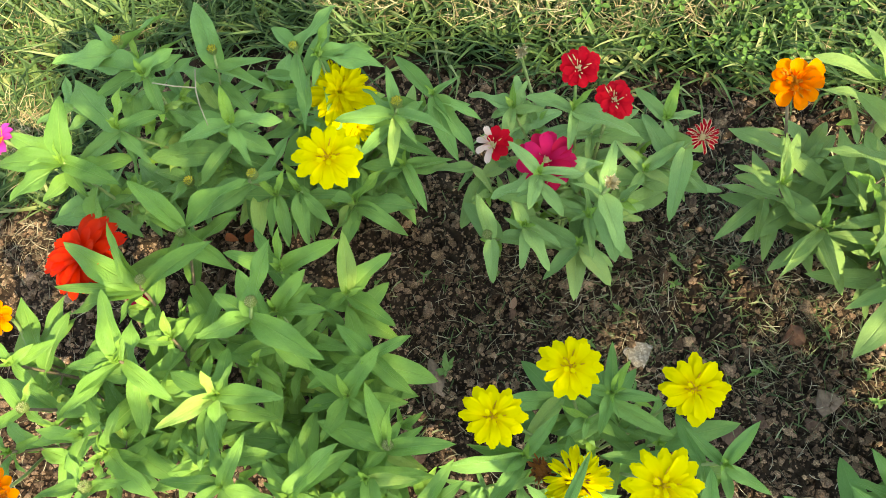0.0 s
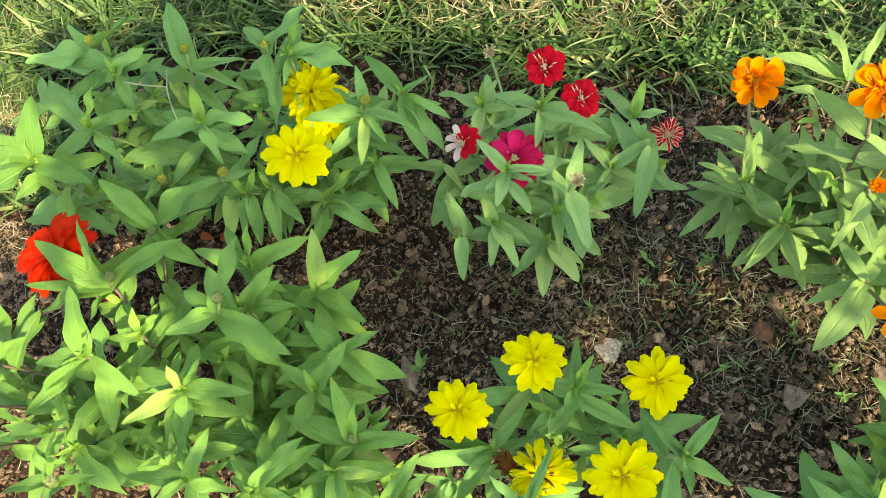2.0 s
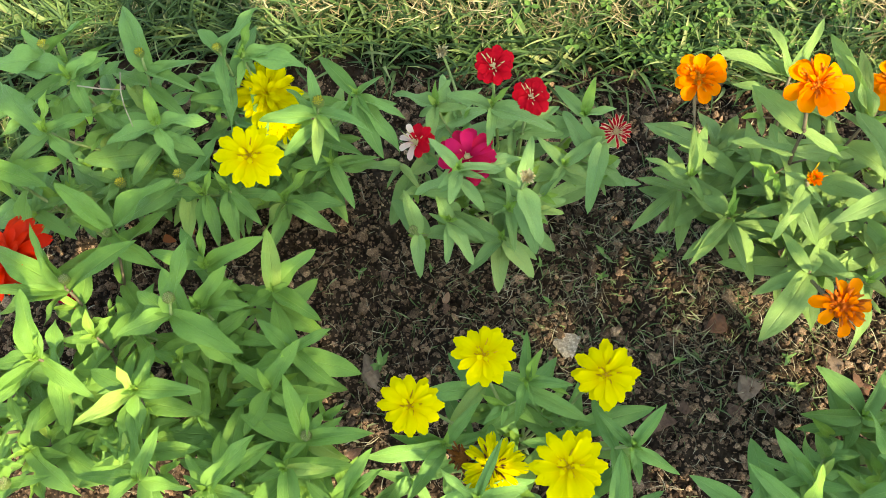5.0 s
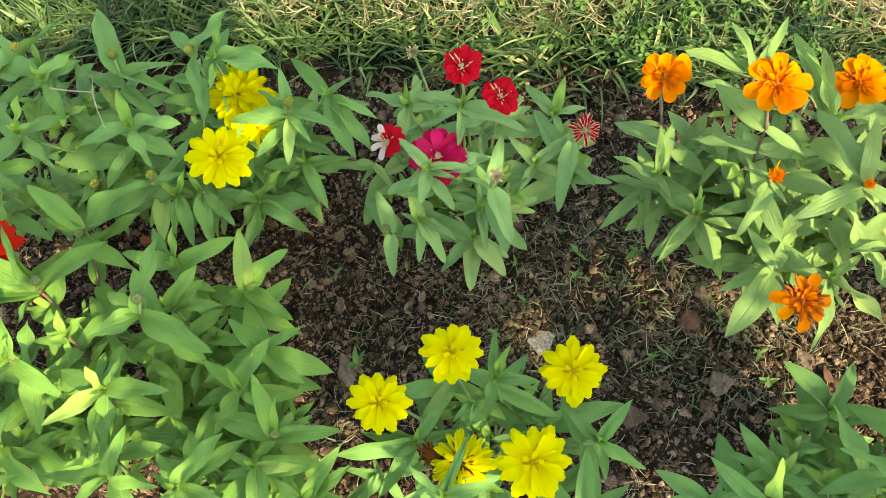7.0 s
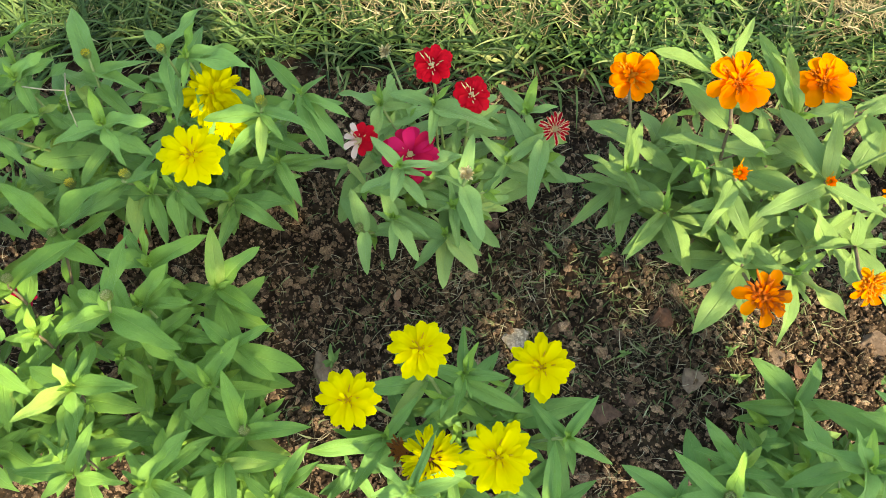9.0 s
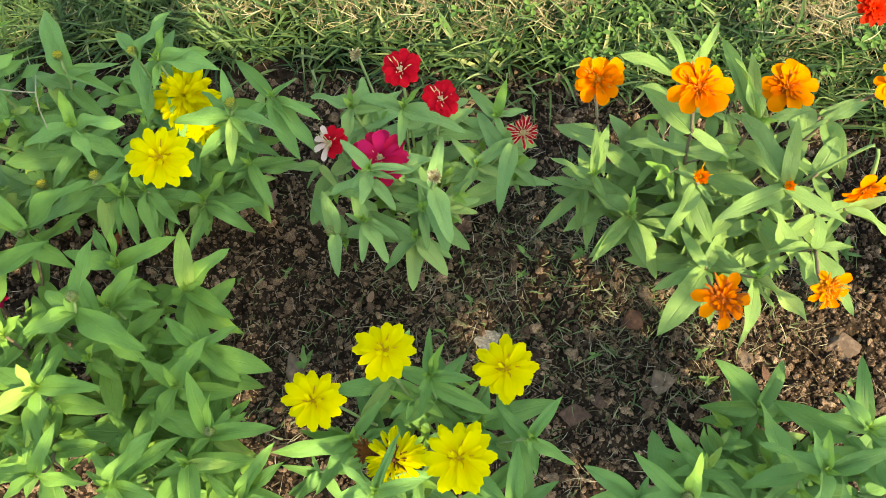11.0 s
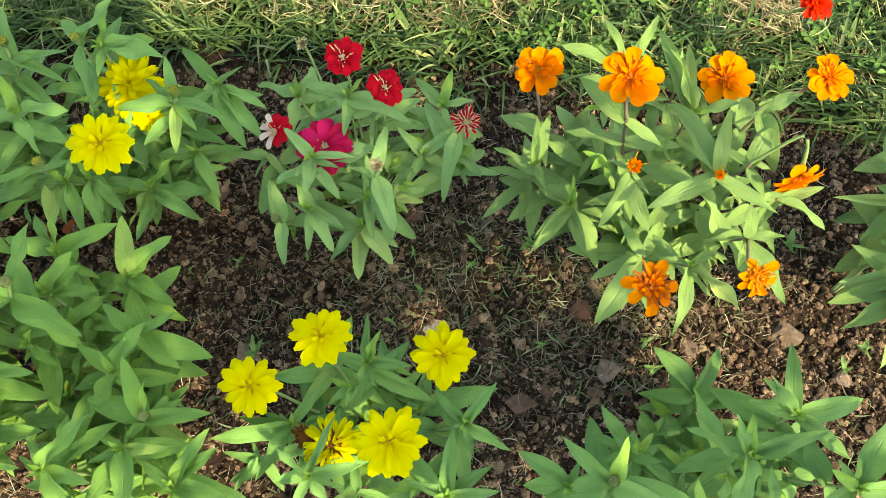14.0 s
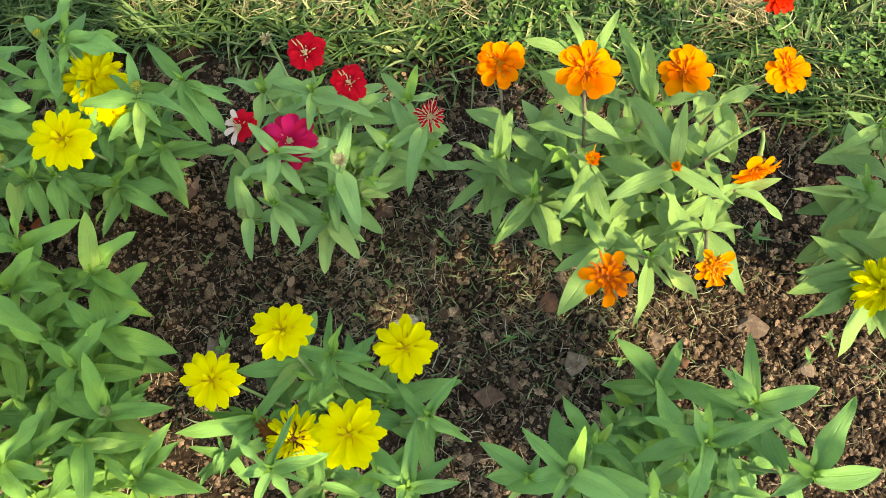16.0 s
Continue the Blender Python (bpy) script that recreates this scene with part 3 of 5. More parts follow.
def make_clods():
    rng = np.random.default_rng(3)
    V, F, count = [], [], 0

    def strew(shapes, faces, n, size, sink):
        nonlocal count
        xs, ys = rng.uniform(-0.92, 0.75, n), rng.uniform(-0.1, 0.56, n)
        for k in range(n):
            x, y, s = xs[k], ys[k], size[k]
            if y > bed_edge(x) + 0.01:
                continue
            turn = np.array(Euler((rng.uniform(-0.6, 0.6), rng.uniform(-0.6, 0.6), rng.uniform(0, 6.28))).to_matrix())
            v = shapes[k % len(shapes)] @ turn.T * s + (x, y, ground_height(x, y) + s * sink)
            F.append(faces + count)
            V.append(v)
            count += len(v)
    crumbs = [ICO_V * (1 + rng.uniform(-0.5, 0.4, (len(ICO_V), 1))) * rng.uniform(0.55, 1.25, 3) for _ in range(14)]
    lumps = []
    for k in range(18):           # larger lumps, knobbly and uneven
        v = np.array([p * (1 + 0.60 * noise.noise(p * 1.5 + Vector((k * 7, 0, 0))) + 0.42 * noise.noise(p * 3.4 + Vector((0, k * 5, 0)))) for p in LUMP_V])
        lumps.append(v * rng.uniform(0.7, 1.25, 3) * (1, 1, 0.8))
    strew(crumbs, ICO_F, 47000, np.minimum(0.0009 + 0.0008 * rng.exponential(1.0, 47000), 0.0042), 0.5)
    strew(lumps, LUMP_F, 10600, np.minimum(0.0022 + 0.0011 * rng.exponential(1.0, 10600), 0.0080), 0.25)
    m, nt, b = material("soil_crumbs", 0.92, 0.08)
    co = nt.nodes.new("ShaderNodeTexCoord").outputs["Object"]
    col, big, mid, fine = soil_colour(nt, co)
    own = nt.nodes.new("ShaderNodeNewGeometry").outputs["Random Per Island"]
    col = mix(nt, 1.0, col, ramp(nt, own, (0.0, (0.30, 0.27, 0.24)), (0.40, (1.0, 0.94, 0.85)), (0.92, (1.85, 1.72, 1.54)), (1.0, (2.5, 2.35, 2.1))), "MULTIPLY")
    grit = noise_tex(nt, 650.0, co, 5.0, 0.75)
    col = mix(nt, 1.0, col, ramp(nt, grit, (0.34, (0.32, 0.31, 0.30)), (0.50, (0.95, 0.94, 0.92)), (0.66, (1.75, 1.70, 1.62))), "MULTIPLY")
    nt.links.new(col, b.inputs["Base Color"])
    bump(nt, b, math_node(nt, "ADD", noise_tex(nt, 420.0, co, 5.0), fine), 1.0, 0.004)
    joined("soil_crumbs", np.concatenate(V).tolist(), np.concatenate(F).tolist(), m, "loose brown crumbs and clods of soil", "soil")


make_clods()


def blades(name, roots, az, length, lean, curl, width, mat, label, category, seed=1, side=0.0, segs=5):
    """Grass-like blades as joined strips: lean and curl in radians from upright."""
    rng = np.random.default_rng(seed)
    n = len(roots)
    pts = np.zeros((n, segs + 1, 3))
    pts[:, 0] = roots
    ang = lean.copy()
    dirx, diry = np.cos(az), np.sin(az)
    rows_l, rows_r = [], []
    turn = rng.uniform(-side, side, n)
    for s in range(segs + 1):
        if s:
            step = length / segs
            pts[:, s, 0] = pts[:, s - 1, 0] + np.sin(ang) * dirx * step
            pts[:, s, 1] = pts[:, s - 1, 1] + np.sin(ang) * diry * step
            pts[:, s, 2] = np.maximum(pts[:, s - 1, 2] + np.cos(ang) * step, roots[:, 2] + 0.001)
            ang = np.minimum(ang + curl / segs, 2.2)
            a2 = np.arctan2(diry, dirx) + turn / segs
            dirx, diry = np.cos(a2), np.sin(a2)
        w = width * (1 - (s / segs) ** 1.8) * 0.5 * (0.75 + 0.25 * min(1, s))
        off = np.stack([-diry * w, dirx * w, w * 0.25], 1)
        rows_l.append(pts[:, s] + off)
        rows_r.append(pts[:, s] - off * (1, 1, -1))
    L, R = np.stack(rows_l, 1), np.stack(rows_r, 1)
    V = np.stack([L, pts - (0, 0, 0.0004), R], 2).reshape(-1, 3)
    per = (segs + 1) * 3
    one = []
    for s in range(segs):
        for j in range(2):
            a = s * 3 + j
            one.append((a, a + 1, a + 4, a + 3))
    F = (np.array(one)[None] + (np.arange(n) * per)[:, None, None]).reshape(-1, 4)
    return joined(name, V.tolist(), F.tolist(), mat, label, category, True)


def scatter(rng, n, x0, x1, y0, y1, test):
    out = []
    while len(out) < n:
        x, y = rng.uniform(x0, x1), rng.uniform(y0, y1)
        if test(x, y):
            out.append((x, y, ground_height(x, y) - 0.002))
    return np.array(out)


def thinning(rng, x, y):
    """Fewer blades the further the lawn lies from the bed."""
    away = max(0.0, -0.85 - x, x - 0.80, y - 0.78)
    return rng.random() < max(0.0, 1.0 - away / 0.5) ** 2


def clumpy(x, y, s, cut):
    return noise.noise(Vector((x * s, y * s, 2.2))) > cut


def make_grass():
    rng = np.random.default_rng(11)
    green = island_material("grass_blade", ((0.0, (0.026, 0.056, 0.018)), (0.45, (0.068, 0.128, 0.036)), (0.85, (0.138, 0.215, 0.060)), (1.0, (0.34, 0.37, 0.15))), 0.45, 0.25)
    dry = island_material("dry_grass_blade", ((0.0, (0.14, 0.10, 0.05)), (0.5, (0.32, 0.26, 0.13)), (1.0, (0.56, 0.48, 0.28))), 0.7, 0.15)
    litter = island_material("litter", ((0.0, (0.09, 0.07, 0.045)), (0.5, (0.22, 0.19, 0.12)), (1.0, (0.46, 0.41, 0.29))), 0.8, 0.0)
    sprout = island_material("seedling_blade", ((0.0, (0.060, 0.100, 0.032)), (0.6, (0.15, 0.205, 0.075)), (1.0, (0.34, 0.36, 0.19))), 0.5, 0.2)
    lawn = lambda x, y: y > bed_edge(x) + 0.025 * noise.noise(Vector((x * 20, y * 20, 1)))
    n = 13500
    roots = scatter(rng, n, -1.5, 1.4, 0.2, 1.4, lambda x, y: lawn(x, y) and thinning(rng, x, y))
    blades("lawn_grass", roots, rng.uniform(0, 6.283, n), rng.uniform(0.022, 0.072, n), rng.uniform(0.5, 1.5, n), rng.uniform(0.0, 0.4, n), rng.uniform(0.0026, 0.0064, n), green, "uncut green lawn grass with narrow blades", "grass", 2, 0.5)
    n = 5200
    roots = scatter(rng, n, -1.5, 1.4, 0.2, 1.4, lambda x, y: thinning(rng, x, y) and lawn(x, y - 0.03) and clumpy(x, y, 6, -0.04))
    roots[:, 2] += rng.uniform(0.0, 0.024, n)
    spots = ((-0.13, 0.66, 0.10), (0.02, 0.65, 0.12), (0.12, 0.66, 0.08), (-0.33, 0.67, 0.09), (-0.82, 0.47, 0.06), (0.54, 0.62, 0.05))
    for k in range(1500):         # patches of dead straw lying over the green
        cx, cy, w = spots[rng.integers(len(spots))]
        x, y = cx + rng.normal(0, w * 0.6), cy + rng.normal(0, w * 0.4)
        if lawn(x, y - 0.05):
            roots[k] = (x, y, ground_height(x, y) + rng.uniform(0.010, 0.040))
    blades("dry_grass", roots, rng.uniform(0, 6.283, n), rng.uniform(0.012, 0.050, n), rng.uniform(1.0, 1.55, n), rng.uniform(0.0, 0.5, n), rng.uniform(0.0007, 0.0020, n), dry, "dead straw-coloured grass matted in the lawn", "grass", 3, 1.0)
    n = 1000
    roots = scatter(rng, n, -0.75, 1.0, 0.4, 0.8, lambda x, y: bed_edge(x) - 0.03 - 0.055 * math.exp(-((x + 0.01) / 0.11) ** 2) < y < bed_edge(x) + 0.11)
    blades("edge_grass", roots, rng.uniform(3.4, 6.1, n), rng.uniform(0.04, 0.11, n), rng.uniform(0.3, 1.0, n), rng.uniform(0.3, 1.3, n), rng.uniform(0.003, 0.0062, n), green, "broad grass blades leaning over the edge of the bed", "grass", 4, 0.5)
    n = 5200
    roots = scatter(rng, n, -1.5, 1.4, 0.2, 1.4, lambda x, y: thinning(rng, x, y) and lawn(x, y) and clumpy(x + 5, y, 9, -0.15))
    blades("broad_grass", roots, rng.uniform(0, 6.283, n), rng.uniform(0.035, 0.095, n), rng.uniform(0.6, 1.5, n), rng.uniform(0.0, 0.4, n), rng.uniform(0.0045, 0.0084, n), green, "broad-bladed grass tufts in the lawn", "grass", 9, 0.4)
    # litter and seedlings on the bed, thickest on the open soil beside the red-flowered plant
    bed = lambda x, y: y < bed_edge(x) - 0.01
    thick = lambda x, y: math.exp(-((x - 0.17) / 0.20) ** 2 - ((y - 0.24) / 0.14) ** 2)
    n = 5600
    roots = scatter(rng, n, -0.9, 0.8, -0.15, 0.6, lambda x, y: bed(x, y) and clumpy(x, y, 6, -0.3) and rng.random() < 0.16 + 0.84 * max(thick(x, y), math.exp(-((x + 0.80) / 0.09) ** 2 - ((y - 0.33) / 0.06) ** 2))) + (0, 0, 0.006)
    blades("straw_litter", roots, rng.uniform(0, 6.283, n), rng.uniform(0.006, 0.038, n), rng.uniform(1.35, 1.6, n), rng.uniform(-0.1, 0.2, n), rng.uniform(0.0004, 0.0012, n), litter, "dry stalks and straw lying on the soil", "litter", 5, 1.2)
    n = 3600
    roots = scatter(rng, n, -0.3, 0.75, -0.1, 0.55, lambda x, y: bed(x, y) and clumpy(x + 3, y, 8, -0.1) and rng.random() < 0.2 + 0.8 * thick(x, y))
    blades("grass_seedlings", roots, rng.uniform(0, 6.283, n), rng.uniform(0.008, 0.032, n), rng.uniform(0.9, 1.55, n), rng.uniform(0.0, 0.9, n), rng.uniform(0.0010, 0.0028, n), sprout, "small grass seedlings sprouting in the bed", "grass", 6, 1.2)


make_grass()


def make_clover():
    rng = np.random.default_rng(21)
    V, F = [], []
    spots = [(0.30, 0.66), (0.62, 0.60), (0.05, 0.68), (0.75, 0.55), (0.42, 0.58), (-0.2, 0.75), (0.20, 0.60), (0.33, 0.57)]
    for k in range(260):
        cx, cy = spots[rng.integers(len(spots))]
        x, y = cx + rng.normal(0, 0.06), cy + rng.normal(0, 0.045)
        if y < bed_edge(x):
            continue
        z = ground_height(x, y) + rng.uniform(0.012, 0.04)
        s, a0 = rng.uniform(0.004, 0.0085), rng.uniform(0, 6.28)
        for j in range(3):
            a = a0 + j * 2.094
            o = len(V)
            V.append((x, y, z))
            for b, r in ((-0.62, 0.75), (-0.42, 1.25), (-0.14, 1.5), (0.14, 1.5), (0.42, 1.25), (0.62, 0.75)):
                V.append((x + s * r * math.cos(a + b), y + s * r * math.sin(a + b), z + s * (0.1 + 0.35 * abs(b)) + rng.uniform(-0.1, 0.1) * s))
            F += [(o, o + i, o + i + 1) for i in range(1, 6)]
    m = island_material("clover_leaf", ((0.0, (0.05, 0.12, 0.025)), (1.0, (0.15, 0.27, 0.055))), 0.5, 0.25)
    joined("clover", V, F, m, "clover leaves growing in the lawn", "clover", False)


make_clover()


# ---- an unseen tree, added to cast the shade on the bed ----
def make_added_tree():
    tree = tagged(new("tree"), "unseen leafy tree added to shade the flower bed", "tree")
    foot = Vector((2.5, -2.3, 0.0))
    tree.matrix_basis = Matrix.Translation(foot)
    bark = plain_material("bark", (0.07, 0.05, 0.035), (0.18, 0.13, 0.09), 25.0, 0.9, 0.01)
    green = island_material("added_tree_leaf", ((0.0, (0.04, 0.09, 0.02)), (1.0, (0.10, 0.17, 0.04))), 0.5, 0.2)
    hub = Vector((-0.1, 0.2, 0.15)) + sun_dir * 2.0
    fork = Vector((2.35, -2.15, 1.5))
    v, f = tube(bez(foot - Vector((0, 0, 0.1)), foot + Vector((0.05, 0, 0.6)), fork - Vector((0, 0, 0.5)), fork + Vector((-0.1, 0.2, 0.7)), 12), [0.13 - 0.006 * i for i in range(13)], 12)
    part("trunk", mesh_of("trunk", v, f, [bark]), tree)
    rng = random.Random(2)
    verts, faces = [], []
    tips = []
    # leaf clumps put where shade is wanted: x, y, two radii, leaf count
    clumps = ((-0.40, 0.42, 0.25, 0.195, 480), (-0.29, 0.19, 0.145, 0.115, 175), (0.02, 0.19, 0.165, 0.125, 185), (0.245, 0.02, 0.11, 0.10, 115), (-0.08, 0.095, 0.07, 0.045, 40), (0.31, 0.15, 0.10, 0.06, 14), (-0.12, 0.165, 0.06, 0.05, 26), (0.70, 0.26, 0.10, 0.09, 90), (0.55, 0.28, 0.09, 0.085, 80), (-0.29, 0.04, 0.09, 0.04, 16), (-0.12, 0.475, 0.12, 0.045, 40), (0.035, 0.375, 0.06, 0.055, 30), (0.19, 0.15, 0.06, 0.05, 9), (-0.095, 0.40, 0.15, 0.10, 82), (0.265, 0.395, 0.085, 0.06, 24), (-0.615, 0.505, 0.08, 0.06, 45), (-0.77, 0.27, 0.07, 0.06, 45), (0.015, 0.22, 0.05, 0.04, 50), (0.085, 0.30, 0.045, 0.04, 40), (-0.57, 0.04, 0.14, 0.11, 32))
    for k in range(15):
        cx, cy, rx, ry, _ = clumps[k]
        tip = Vector((cx + rng.uniform(-0.6, 0.6) * rx, cy + rng.uniform(-0.6, 0.6) * ry, 0.15)) + sun_dir * (2.0 + rng.uniform(-0.1, 0.1))
        v, f = tube(bez(fork, fork + Vector((-0.4, 0.4, 0.5)), hub + Vector((0.25, -0.3, 0.2)), tip, 10), [0.035 - 0.003 * i for i in range(11)], 6)
        part("limb", mesh_of("limb", v, f, [bark]), tree)
    for cx, cy, rx, ry in (c[:4] for c in clumps for _ in range(c[4])):
        a, r = rng.uniform(0, 6.283), math.sqrt(rng.random())
        rim = 1.0 + 0.16 * math.sin(3 * a + cx * 9) + 0.1 * math.sin(5 * a)
        c = Vector((cx + rx * r * rim * math.cos(a), cy + ry * r * rim * math.sin(a), 0.15)) + sun_dir * (2.0 + rng.uniform(-0.2, 0.2))
        d = Vector((rng.gauss(0, 1), rng.gauss(0, 1), rng.gauss(0, 0.6))).normalized()
        e = d.orthogonal().normalized()
        e = Matrix.Rotation(rng.uniform(0, 6.28), 3, d) @ e
        s = rng.uniform(0.022, 0.042)
        o = len(verts)
        verts += [c - d * s, c - d * s * 0.2 + e * s * 0.5, c + d * s * 0.45 + e * s * 0.4, c + d * s * 1.1, c + d * s * 0.45 - e * s * 0.4, c - d * s * 0.2 - e * s * 0.5]
        faces.append(tuple(range(o, o + 6)))
    for k in range(1100):         # the main crown, over the trunk
        a, r, h = rng.uniform(0, 6.283), 0.5 * math.sqrt(rng.random()), rng.random()
        c = Vector((2.3 + r * math.cos(a) * (1.2 - h * 0.6), -2.05 + r * math.sin(a) * (1.2 - h * 0.6), 1.65 + 0.75 * h))
        d = Vector((rng.gauss(0, 1), rng.gauss(0, 1), rng.gauss(0, 0.6))).normalized()
        e = Matrix.Rotation(rng.uniform(0, 6.28), 3, d) @ d.orthogonal().normalized()
        s = rng.uniform(0.03, 0.06)
        o = len(verts)
        verts += [c - d * s, c - d * s * 0.2 + e * s * 0.5, c + d * s * 0.45 + e * s * 0.4, c + d * s * 1.1, c + d * s * 0.45 - e * s * 0.4, c - d * s * 0.2 - e * s * 0.5]
        faces.append(tuple(range(o, o + 6)))
    part("crown", mesh_of("crown", verts, faces, [green], False), tree)


make_added_tree()


# ---- stones ----
def stone(name, x, y, size, squash, mat, label, seed, category="stone", turn=0.0, sink=0.4, long=1.0):
    rng = random.Random(seed)
    bm = bmesh.new()
    for _ in range(10):
        d = Vector((rng.gauss(0, 1), rng.gauss(0, 1), rng.gauss(0, 1))).normalized()
        bm.verts.new((d.x * size * 0.5 * long, d.y * size * 0.5, d.z * size * 0.5 * squash))
    bmesh.ops.convex_hull(bm, input=bm.verts)
    bmesh.ops.delete(bm, geom=[v for v in bm.verts if not v.link_faces], context="VERTS")
    bmesh.ops.bevel(bm, geom=list(bm.edges), offset=size * 0.03, segments=2, affect="EDGES", profile=0.6)
    bmesh.ops.triangulate(bm, faces=bm.faces)
    bmesh.ops.subdivide_edges(bm, edges=bm.edges, cuts=1, use_grid_fill=True)
    for v in bm.verts:
        v.co += Vector(v.co).normalized() * (noise.noise(v.co * 4 / size + Vector((seed, 0, 0))) * 0.06 + noise.noise(v.co * 14 / size) * 0.03) * size
    me = bpy.data.meshes.new(name)
    bm.to_mesh(me)
    bm.free()
    me.materials.append(mat)
    ob = tagged(new(name, me), label, category, "stones on the soil")
    ob.matrix_basis = pose(x, y, ground_height(x, y) + size * squash * (0.5 - sink), 0, 0, turn)
    return ob


GREY_STONE = plain_material("grey_stone", (0.13, 0.085, 0.058), (0.27, 0.19, 0.13), 130.0, 0.85)
BROWN_STONE = plain_material("brown_stone", (0.065, 0.036, 0.023), (0.16, 0.088, 0.056), 140.0, 0.85)
WHITE_STONE = plain_material("white_stone", (0.26, 0.22, 0.17), (0.80, 0.73, 0.62), 220.0, 0.85)
BRICK_RED = plain_material("brick", (0.045, 0.026, 0.018), (0.17, 0.075, 0.038), 50.0, 0.9)
stone("stone", 0.051, 0.158, 0.042, 0.60, WHITE_STONE, "rough whitish stone among the soil", 40, turn=0, long=1.2)
stone("stone", 0.265, 0.111, 0.036, 0.50, GREY_STONE, "flat grey angular stone on the soil", 41, turn=57, long=1.2)
stone("stone", -0.206, 0.124, 0.046, 0.50, GREY_STONE, "dark grey stone sunk in damp soil", 42, turn=114, long=1.3)
stone("stone", 0.152, 0.070, 0.036, 0.50, BROWN_STONE, "brown rounded stone on the soil", 43, turn=171, long=1.3)
stone("stone", 0.185, 0.085, 0.020, 0.60, BROWN_STONE, "small brown stone lying in the soil", 44, turn=48, long=1.1)
stone("stone", 0.245, 0.081, 0.022, 0.60, BROWN_STONE, "small brown stone lying in the soil", 45, turn=105, long=1.1)
stone("stone", 0.490, 0.150, 0.044, 0.45, GREY_STONE, "broad pale brown stone at the bed's edge", 46, turn=162, long=1.3)
stone("stone", 0.016, 0.324, 0.034, 0.45, BROWN_STONE, "reddish brown stone by the plant's foot", 47, turn=39, long=1.2)
stone("stone", 0.374, 0.138, 0.034, 0.50, GREY_STONE, "pale grey stone on the soil", 48, turn=96, long=1.0)
stone("stone", 0.284, 0.084, 0.024, 0.60, BROWN_STONE, "small brown stone lying in the soil", 49, turn=153, long=1.1)
stone("stone", 0.400, 0.109, 0.020, 0.60, BRICK_RED, "small orange crumb of broken brick", 50, turn=30, long=1.0)
stone("stone", 0.550, 0.096, 0.026, 0.50, GREY_STONE, "pale pinkish stone on the soil", 51, turn=87, long=1.3)
stone("stone", 0.162, 0.164, 0.020, 0.50, BROWN_STONE, "small brown stone lying in the soil", 52, turn=144, long=1.2)
stone("stone", -0.108, 0.210, 0.019, 0.60, BROWN_STONE, "small brown stone lying in the soil", 53, turn=21, long=1.0)
stone("stone", 0.267, 0.261, 0.015, 0.70, WHITE_STONE, "small white pebble on the soil", 54, turn=70, long=1.3)

stone("brick_shard", 0.228, 0.188, 0.036, 0.62, BRICK_RED, "broken reddish brick piece half buried in soil", 77, "brick", turn=18, sink=0.3, long=1.2)

# ---- zinnias ----

p = Plant(-0.508, 0.388, "bushy green zinnia with unopened buds beside the lawn", 20, LEAF, 4, tip=BUD_TIP, slim=0.88)
shoot(p, -0.550, 0.453, 0.235, (-0.544, 0.457, 0.252), (-174, 8.4, 0), (134, 5.1, 11), (34, 7.2, 12))
shoot(p, -0.516, 0.424, 0.235, "tip", (26, 4.9, 24), (28, 4.9, 6), (-166, 3.4, -17), (98, 2.6, 77, 0.34), (166, 8.8, -10), (-72, 5.2, -35))
shoot(p, -0.453, 0.457, 0.195, (-0.451, 0.466, 0.217), (114, 9.4, 9, 0.4), (-22, 7.2, -8), (13, 6.4, 0))
shoot(p, -0.418, 0.373, 0.215, "tip", (99, 4.3, 44, 0.4), (2, 5.9, 0), (-62, 5.1, -23), (-166, 6.8, -9))
shoot(p, -0.550, 0.370, 0.210, "tip", (71, 5.0, 37, 0.45), (-149, 6.9, -17), (136, 9.8, -3), (23, 5.6, 0), (-45, 4.9, -24))
shoot(p, -0.460, 0.423, 0.160, "none", (-152, 8.0, -7, 0.5), (126, 5.8, 0))
shoot(p, -0.459, 0.377, 0.140, "none", (-178, 9.9, -6, 0.4), (13, 3.2, -18))
shoot(p, -0.499, 0.342, 0.130, (-0.494, 0.336, 0.140), (162, 6.0, -10), (23, 4.6, -13), (104, 4.9, 0), (-32, 4.2, -14), (-134, 3.9, -15))
shoot(p, -0.607, 0.306, 0.120, "none", (-174, 8.0, -7), (148, 5.7, 0), (31, 3.9, 0), (-32, 6.1, -9), (96, 4.7, 0))
shoot(p, -0.568, 0.350, 0.090, "none", (153, 5.2, 0), (-47, 5.9, -10), (-107, 4.6, -13), (-18, 5.0, 0))
shoot(p, -0.538, 0.338, 0.100, "none", (13, 6.7, -9, 0.46), (-150, 7.6, -11, 0.46), (-68, 6.1, -19, 0.46), (138, 7.1, 0, 0.46))
shoot(p, -0.636, 0.332, 0.105, "none", (-149, 6.7, -13, 0.46), (-15, 5.7, -10, 0.46), (-103, 5.9, -20, 0.46), (66, 4.6, 0, 0.46))
shoot(p, -0.539, 0.472, 0.110, "none", (-154, 6.2, -9, 0.42), (-8, 5.6, -10, 0.42), (-83, 5.1, -23, 0.42), (119, 6.4, 0, 0.42))
shoot(p, -0.691, 0.459, 0.100, "none", (-165, 6.2, -9, 0.40), (-19, 4.9, -12, 0.40), (117, 5.8, 0, 0.40))
TWIG = plain_material("dry_twig", (0.26, 0.22, 0.13), (0.46, 0.40, 0.27), 60.0, 0.8)
